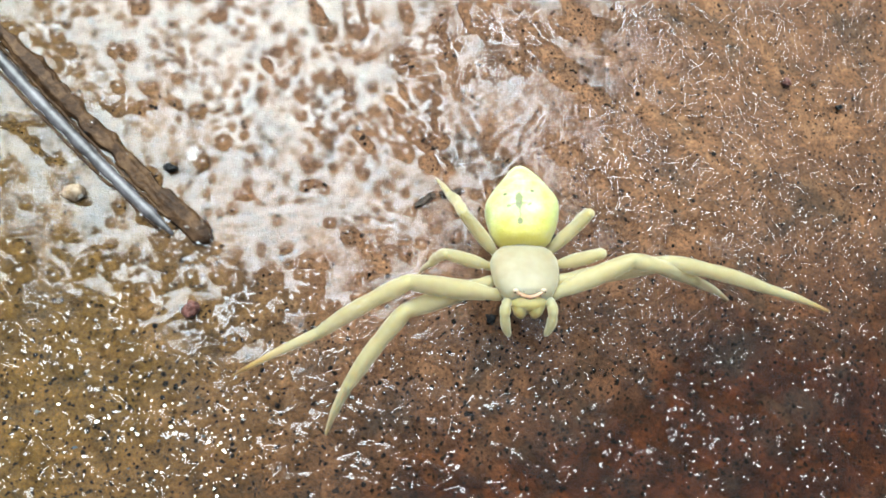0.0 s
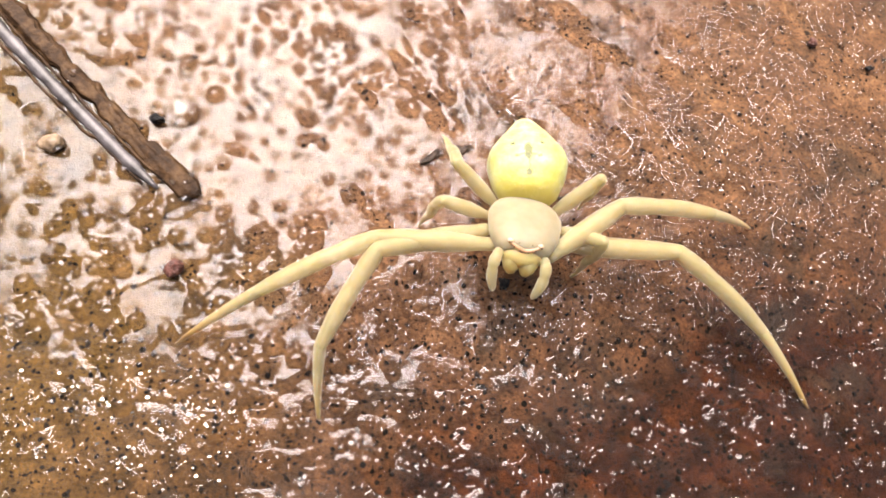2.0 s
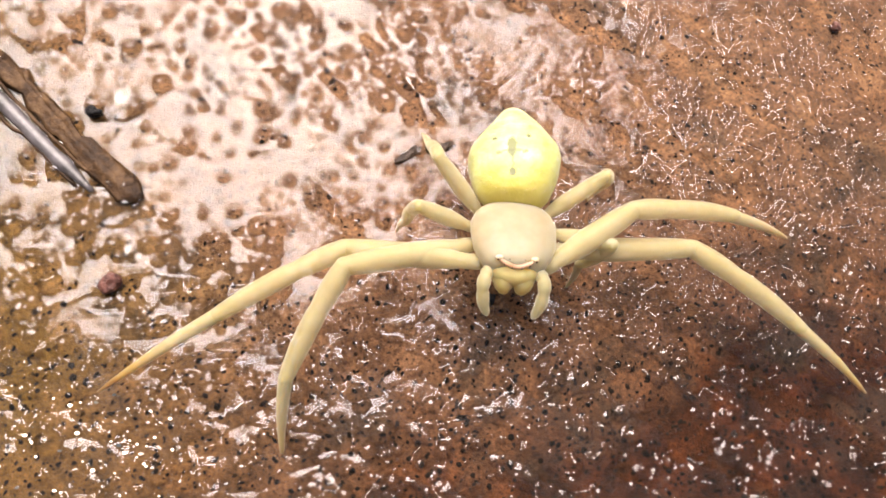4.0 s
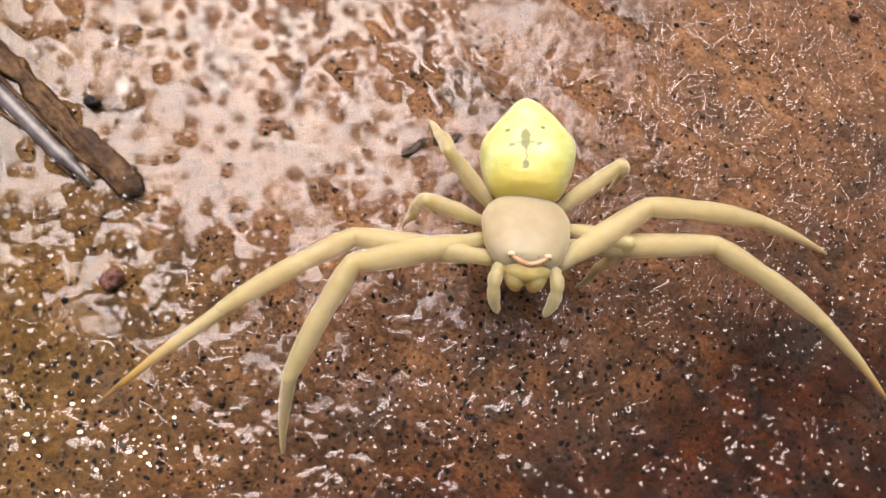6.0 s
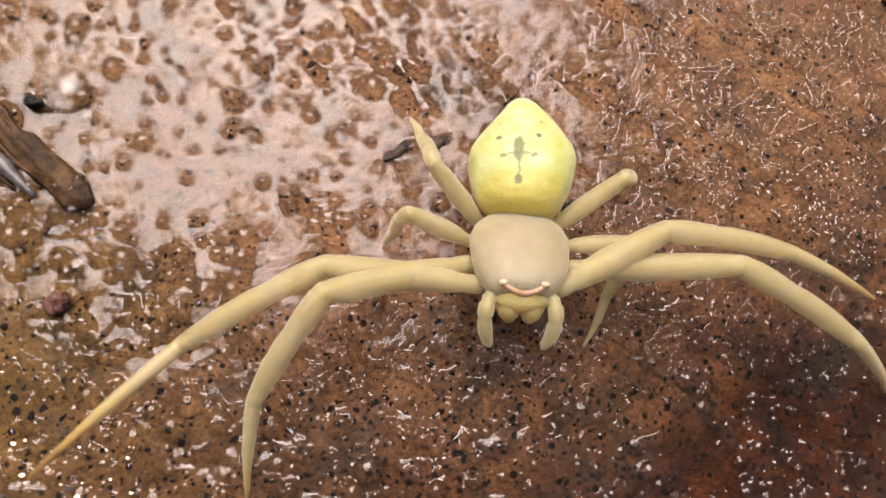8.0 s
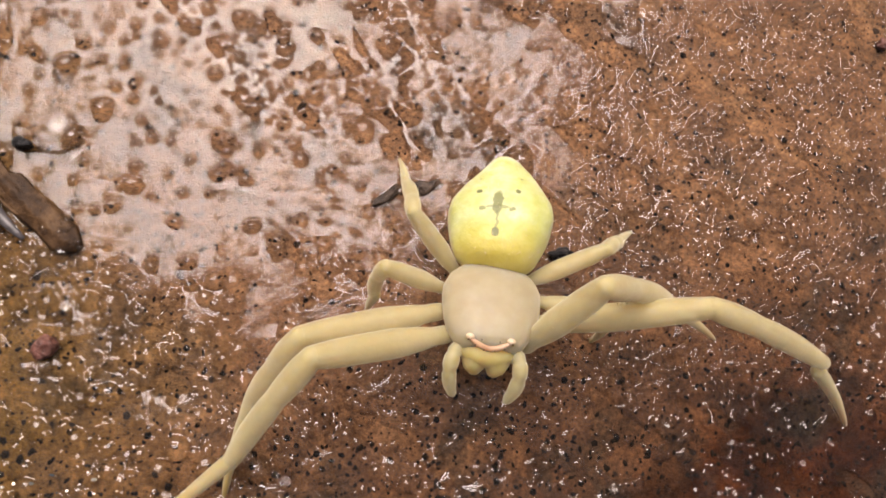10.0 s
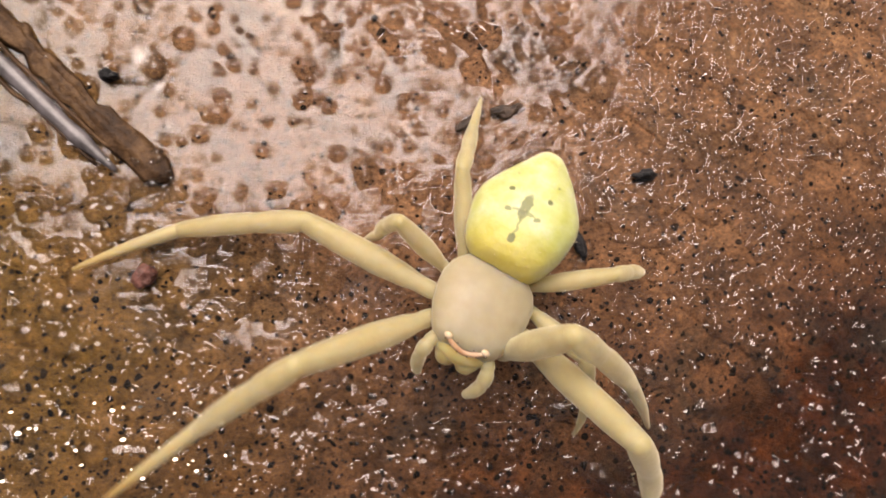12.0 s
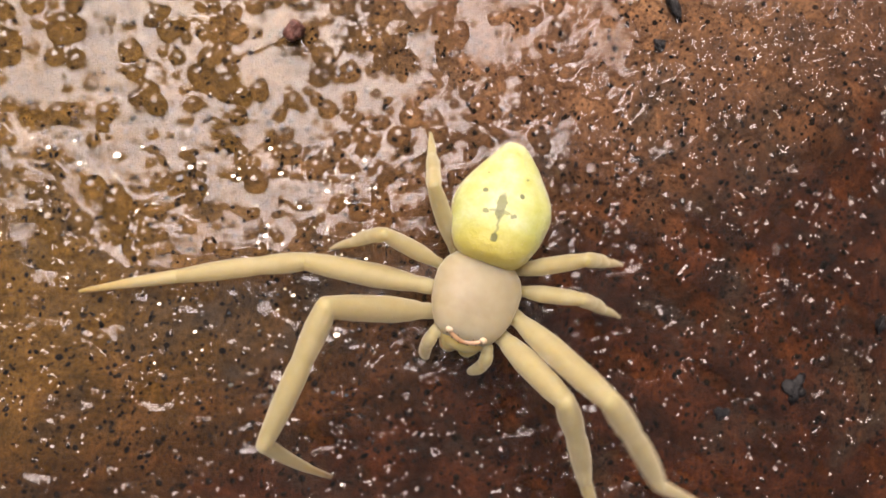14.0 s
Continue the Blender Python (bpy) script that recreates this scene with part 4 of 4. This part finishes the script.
    move_leg("L2", LEGS["L2"], [
        (0.0, -147.1, 14.4, -148.5, -47.8, -158.9, -68.6),
        (1.0, -153.7, 7.5, -143.8, -41.5, -151.3, -71.4),
        (1.5, -148.8, 12.1, -136.4, -54.4, -98.9, -72.1),
        (2.0, -151.3, -0.9, -118.1, -45.5, -73.4, -67.8),
        (3.0, -153.5, 8.4, -125.5, -48.2, -98.4, -71.4),
        (5.5, -158.0, 7.9, -124.1, -40.9, -106.1, -68.6),
        (6.5, -150.6, 8.7, -128.1, -47.8, -110.1, -73.5),
        (7.5, -152.5, 7.3, -131.1, -52.1, -101.1, -65.1),
        (8.0, -155.0, 11.0, -140.0, -50.9, -101.0, -59.0),
        (8.5, -151.9, 8.6, -155.8, -57.7, -96.7, -48.8),
        (8.7, -151.1, 9.0, -161.6, -60.2, -97.9, -47.4),
        (10.8, -148.3, 19.9, -141.4, -62.7, -110.9, -64.4),
        (11.0, -158.6, 17.8, -125.1, -58.2, -73.3, -50.6),
        (11.3, -166.5, 15.0, -91.4, -53.2, -39.2, -40.9),
        (11.5, -196.3, 1.6, -144.8, -9.9, -128.7, -34.0),
        (11.7, -179.6, -3.7, -161.5, -11.2, -162.3, -22.9),
        (12.0, -184.0, -5.8, -157.0, -24.3, -135.1, -16.1),
        (12.2, -161.4, -4.1, -155.3, -33.7, -142.9, -15.5),
        (12.5, -166.3, 18.5, -158.0, -32.8, -151.7, -39.2),
        (12.7, -172.6, 20.7, -157.4, -23.9, -147.2, -57.6),
        (13.0, -150.3, 6.4, -135.5, -30.3, -127.4, -49.4),
        (13.2, -160.7, 17.0, -135.3, -38.5, -86.6, -56.3),
        (13.5, -186.3, -10.0, -145.7, -5.8, -139.1, -25.3),
        (13.7, -179.2, -16.2, -156.0, 8.0, -161.3, -36.3),
        (14.0, -175.1, -16.1, -154.9, -7.0, -154.6, -15.9),
    ])
    move_leg("R1", LEGS["R1"], [
        (0.0, 12.0, 22.7, 11.8, -33.2, 20.2, -43.8),
        (1.0, 28.2, 0.9, -13.2, -13.9, 18.1, -38.6),
        (1.5, 1.1, 56.6, 23.5, -28.9, 20.5, -38.0),
        (2.0, 40.1, 25.7, 18.8, -7.4, 31.8, -28.0),
        (3.0, 28.8, 26.9, 21.2, -15.0, 24.2, -29.5),
        (5.5, 33.4, 15.7, 4.8, -10.5, 7.8, -31.4),
        (6.5, 32.1, 21.5, 11.4, -12.5, 6.8, -25.5),
        (7.5, 32.2, 21.1, 8.0, -9.0, 8.4, -27.9),
        (8.0, 25.4, 20.3, 3.0, -13.2, -3.9, -27.2),
        (8.5, 38.0, 54.0, 23.5, -11.2, 32.7, -33.4),
        (8.7, 35.0, 57.4, 28.5, -17.1, 28.7, -28.0),
        (10.8, -0.8, 70.2, 26.9, -45.0, 10.8, -51.1),
        (11.0, 16.1, 70.6, 27.4, -41.8, 20.5, -42.7),
        (11.3, 33.3, 79.0, 31.6, -47.4, -2.5, -54.0),
        (11.5, 19.2, 81.6, 20.0, -50.6, -7.3, -59.1),
        (11.7, -10.1, 78.4, 13.8, -50.7, -15.1, -53.1),
        (12.0, 13.9, 75.8, 11.2, -45.8, -1.2, -53.9),
        (12.2, -32.0, 73.5, -13.2, -50.8, 1.7, -53.8),
        (12.5, -25.6, 74.8, -12.8, -50.1, -8.4, -57.5),
        (12.7, 14.1, 71.4, -16.9, -46.9, -17.6, -61.4),
        (13.0, -13.0, 61.2, -13.6, -36.9, -15.6, -42.6),
        (13.2, -36.9, 59.3, -13.1, -51.4, -36.0, -42.6),
        (13.5, -50.0, 45.1, -43.7, -41.1, -37.2, -52.1),
        (13.7, -58.3, 45.3, -47.8, -53.3, -41.8, -36.5),
        (14.0, -39.7, 44.1, -40.0, -44.2, -44.6, -34.9),
    ])
    move_leg("R2", LEGS["R2"], [
        (0.0, 6.6, 5.4, -0.1, -21.0, -0.1, -26.2),
        (1.0, 6.6, 3.8, -4.9, -15.7, -8.0, -24.2),
        (1.5, 4.2, -1.8, -14.7, -21.3, -15.8, -29.4),
        (2.0, 7.3, 4.7, -12.4, -28.0, -28.6, -35.5),
        (3.0, 9.9, -1.9, -19.7, -23.2, -13.6, -32.6),
        (5.5, 0.4, 5.2, -14.4, -29.7, -25.0, -36.5),
        (6.5, 8.8, 1.8, -15.6, -21.5, -22.0, -35.0),
        (7.5, 9.0, 3.0, -12.9, -24.4, -20.0, -38.0),
        (8.0, -1.8, 10.1, -11.4, -27.9, -5.5, -47.2),
        (8.5, 9.4, 25.7, 9.2, -15.1, 10.5, -22.8),
        (8.7, 8.6, 26.7, 8.6, -17.6, 8.3, -31.4),
        (10.8, -25.6, 25.5, -1.4, -49.7, -16.7, -51.2),
        (11.0, -56.7, 24.0, -2.5, -63.4, -11.7, -39.1),
        (11.3, -49.6, 29.3, -7.9, -61.9, -25.7, -38.5),
        (11.5, -51.9, 36.3, -7.8, -64.8, -23.4, -38.6),
        (11.7, -45.1, 35.7, -1.5, -63.0, -22.6, -36.1),
        (12.0, -35.8, 40.5, -4.1, -57.7, -17.1, -36.1),
        (12.2, -27.5, 46.1, -7.0, -58.2, -16.2, -37.8),
        (12.5, -12.6, 57.0, -12.7, -50.5, -25.2, -55.9),
        (12.7, -14.3, 53.5, -17.8, -44.7, -75.1, -75.8),
        (13.0, -20.9, 57.5, -13.3, -43.9, -88.4, -82.2),
        (13.2, -18.4, 56.0, -3.7, -39.5, -106.6, -83.3),
        (13.5, 3.0, 63.7, 6.7, -31.0, -36.1, -82.9),
        (13.7, 4.5, 57.0, 1.2, -25.5, -4.0, -43.9),
        (14.0, -40.4, 49.4, -25.1, -39.1, -2.9, -40.0),
    ])
    move_leg("L3", LEGS["L3"], [
        (0.0, -170.0, 32.8, 124.4, -57.6, 129.2, -59.6),
        (1.0, -173.4, 26.8, 126.2, -58.2, 114.5, -62.4),
        (1.5, -171.9, 33.1, 113.1, -62.8, 114.3, -63.3),
        (2.0, -156.2, 27.3, 112.3, -60.8, 114.9, -61.4),
        (3.0, -160.0, 33.5, 112.7, -57.7, 115.9, -57.7),
        (5.5, -169.0, 36.1, 117.3, -62.2, 121.4, -62.1),
        (6.5, -167.4, 29.7, 113.8, -61.2, 116.3, -61.9),
        (7.5, -168.4, 30.2, 115.8, -61.6, 118.7, -62.4),
        (8.0, -173.1, 37.3, 122.6, -65.3, 126.6, -65.8),
        (8.5, -159.8, 44.2, 115.9, -56.1, 118.9, -55.8),
        (8.7, -159.3, 43.7, 126.6, -63.6, 131.2, -63.6),
        (10.8, -177.1, 35.9, 143.2, -78.9, 151.8, -79.2),
        (11.0, -186.8, 36.8, 160.1, -60.6, 162.8, -57.9),
        (11.3, -171.5, 28.0, 161.3, -70.4, 164.9, -70.2),
        (11.5, -183.1, 28.3, 209.8, -64.1, 209.3, -61.0),
        (11.7, -173.3, 32.8, 147.0, -72.4, 150.2, -72.6),
        (12.0, -182.2, 39.4, 168.2, -76.4, 175.2, -74.6),
        (12.2, -201.8, 31.4, 174.1, -70.0, 179.3, -71.3),
        (12.5, -199.0, 36.1, 145.7, -58.9, 147.8, -55.4),
        (12.7, -166.1, 25.4, 128.0, -53.2, 124.8, -55.3),
        (13.0, -186.2, 23.8, 167.7, -55.3, 167.5, -65.3),
        (13.2, -202.5, 36.6, 173.8, -59.7, 176.2, -58.2),
        (13.5, -206.4, 35.0, 142.2, -56.3, 143.4, -54.6),
        (13.7, -200.8, 25.1, 174.9, -47.1, 175.1, -45.0),
        (14.0, -182.1, 28.4, 192.7, -63.0, 196.2, -62.5),
    ])
    move_leg("L4", LEGS["L4"], [
        (0.0, 158.6, 51.4, 104.9, -21.6, 107.8, -18.9),
        (1.0, 149.6, 39.2, 102.0, -22.4, 103.2, -21.2),
        (1.5, 150.2, 45.9, 100.8, -27.7, 102.7, -25.0),
        (2.0, 174.5, 39.2, 99.7, -25.2, 103.2, -22.7),
        (3.0, 162.5, 47.2, 99.7, -28.7, 102.5, -25.8),
        (5.5, 155.7, 45.9, 98.9, -30.9, 101.8, -27.6),
        (6.5, 165.1, 48.6, 101.8, -25.6, 104.8, -22.3),
        (7.5, 164.2, 47.4, 102.6, -26.8, 105.6, -23.7),
        (8.0, 160.1, 49.8, 101.4, -25.2, 103.9, -21.8),
        (8.5, 166.3, 57.5, 103.5, -25.3, 105.6, -22.0),
        (8.7, 168.0, 57.5, 103.0, -25.5, 105.0, -22.3),
        (10.8, 143.3, 40.7, 100.2, -26.9, 101.3, -23.6),
        (11.0, 131.8, 37.9, 102.9, -29.0, 103.1, -27.1),
        (11.3, 123.7, 29.2, 98.8, -23.5, 98.1, -23.1),
        (11.5, 118.3, 28.1, 96.6, -22.7, 94.6, -25.1),
        (11.7, 122.1, 32.7, 97.9, -29.2, 96.5, -30.1),
        (12.0, 120.9, 24.9, 97.9, -24.8, 97.1, -24.0),
        (12.2, 137.9, 30.3, 134.4, -43.4, 137.4, -38.9),
        (12.5, 146.8, 34.1, 137.9, -54.4, 142.5, -61.4),
        (12.7, 145.5, 37.2, 127.3, -52.5, 130.4, -53.5),
        (13.0, 134.1, 33.3, 112.6, -33.1, 111.7, -35.0),
        (13.2, 136.6, 43.1, 113.4, -35.3, 115.2, -31.6),
        (13.5, 147.8, 44.1, 134.6, -61.5, 141.7, -62.9),
        (13.7, 139.8, 48.9, 118.0, -55.7, 120.5, -52.2),
        (14.0, 137.8, 40.9, 100.6, -46.5, 102.1, -43.3),
    ])
    move_leg("R3", LEGS["R3"], [
        (0.0, -13.5, 34.9, 97.1, -58.5, 97.2, -58.5),
        (1.0, -31.7, 45.3, 92.2, -61.1, 93.5, -60.9),
        (1.5, -35.6, 32.3, 85.1, -66.4, 97.5, -64.2),
        (2.0, -37.1, 27.8, 93.0, -70.8, 95.2, -69.1),
        (3.0, -27.8, 22.1, 132.3, -67.6, 75.1, -80.4),
        (5.5, -28.4, 16.6, 130.0, -67.9, 111.3, -74.4),
        (6.5, -17.5, 11.5, 152.5, -78.2, 156.9, -73.4),
        (7.5, -1.9, 3.1, 230.7, -78.3, 201.6, -66.6),
        (8.0, 10.9, -3.5, 246.4, -68.0, 244.4, -49.4),
        (8.5, -28.3, 13.8, 395.4, -66.2, 385.6, -65.4),
        (8.7, -25.3, 14.4, 403.8, -67.1, 411.8, -68.1),
        (10.8, -10.3, 26.3, 392.2, -70.1, 411.0, -75.1),
        (11.0, -6.2, 34.3, 376.5, -70.7, 370.4, -68.2),
        (11.3, 12.7, 29.3, 368.6, -59.4, 368.6, -64.2),
        (11.5, 6.3, 27.0, 383.4, -51.7, 380.7, -46.2),
        (11.7, 3.2, 3.2, 346.8, -31.9, 345.2, -35.1),
        (12.0, -18.8, 8.2, 321.9, -52.5, 309.7, -63.3),
        (12.2, -15.2, 28.9, 375.3, -66.1, 373.2, -64.7),
        (12.5, -17.1, 24.8, 353.8, -60.4, 359.8, -70.3),
        (12.7, -25.2, 39.3, 347.3, -60.6, 344.4, -56.5),
        (13.0, -23.4, 34.5, 372.9, -76.4, 360.8, -70.4),
        (13.2, -1.0, 27.6, 314.5, -67.2, 303.9, -73.2),
        (13.5, -18.1, 24.7, 328.4, -60.6, 325.5, -58.8),
        (13.7, 1.9, 28.7, 328.4, -60.4, 340.0, -52.4),
        (14.0, 4.1, 37.0, 372.1, -49.0, 371.5, -47.3),
    ])
    move_leg("R4", LEGS["R4"], [
        (0.0, 18.3, 47.1, 96.5, -58.0, 100.0, -59.2),
        (1.0, 16.7, 51.7, 82.6, -57.1, 89.9, -60.6),
        (1.5, 21.6, 45.5, 57.4, -40.1, 131.8, -71.3),
        (2.0, 10.6, 56.7, 80.5, -58.3, 86.8, -61.4),
        (3.0, 17.2, 43.4, 63.0, -45.0, 109.1, -66.8),
        (5.5, 20.8, 36.5, 66.1, -48.0, 92.6, -62.9),
        (6.5, 26.4, 38.9, 57.7, -45.3, 84.2, -66.7),
        (7.5, 25.6, 38.6, 59.5, -48.4, 74.9, -62.2),
        (8.0, 21.4, 38.7, 58.6, -44.6, 77.0, -60.4),
        (8.5, 17.2, 35.8, 56.5, -37.0, 80.4, -56.8),
        (8.7, 17.4, 34.8, 56.7, -36.7, 77.8, -54.9),
        (10.8, 23.3, 20.5, 62.0, -32.2, 57.2, -24.8),
        (11.0, 26.2, 18.7, 60.4, -29.0, 59.1, -25.7),
        (11.3, 22.0, 40.6, 43.1, -70.8, 38.8, -72.4),
        (11.5, 15.6, 38.2, 43.4, -70.9, 42.7, -74.9),
        (11.7, 21.6, 30.1, 34.4, -41.0, 155.9, -78.8),
        (12.0, 27.7, 30.0, 45.5, -41.2, 54.7, -57.8),
        (12.2, 29.2, 29.5, 58.9, -49.0, 60.7, -49.7),
        (12.5, 52.8, 21.7, 61.2, -35.0, 62.0, -33.4),
        (12.7, 44.9, 24.4, 62.8, -37.5, 63.4, -36.2),
        (13.0, 28.2, 31.9, 41.9, -47.7, 41.3, -47.9),
        (13.2, 11.6, 40.8, 35.2, -65.6, 30.6, -66.8),
        (13.5, 27.2, 36.8, 51.8, -54.3, 52.4, -54.3),
        (13.7, 33.3, 29.5, 58.8, -39.4, 60.1, -39.3),
        (14.0, 20.4, 48.3, 27.7, -50.4, 26.5, -46.6),
    ])


motions()
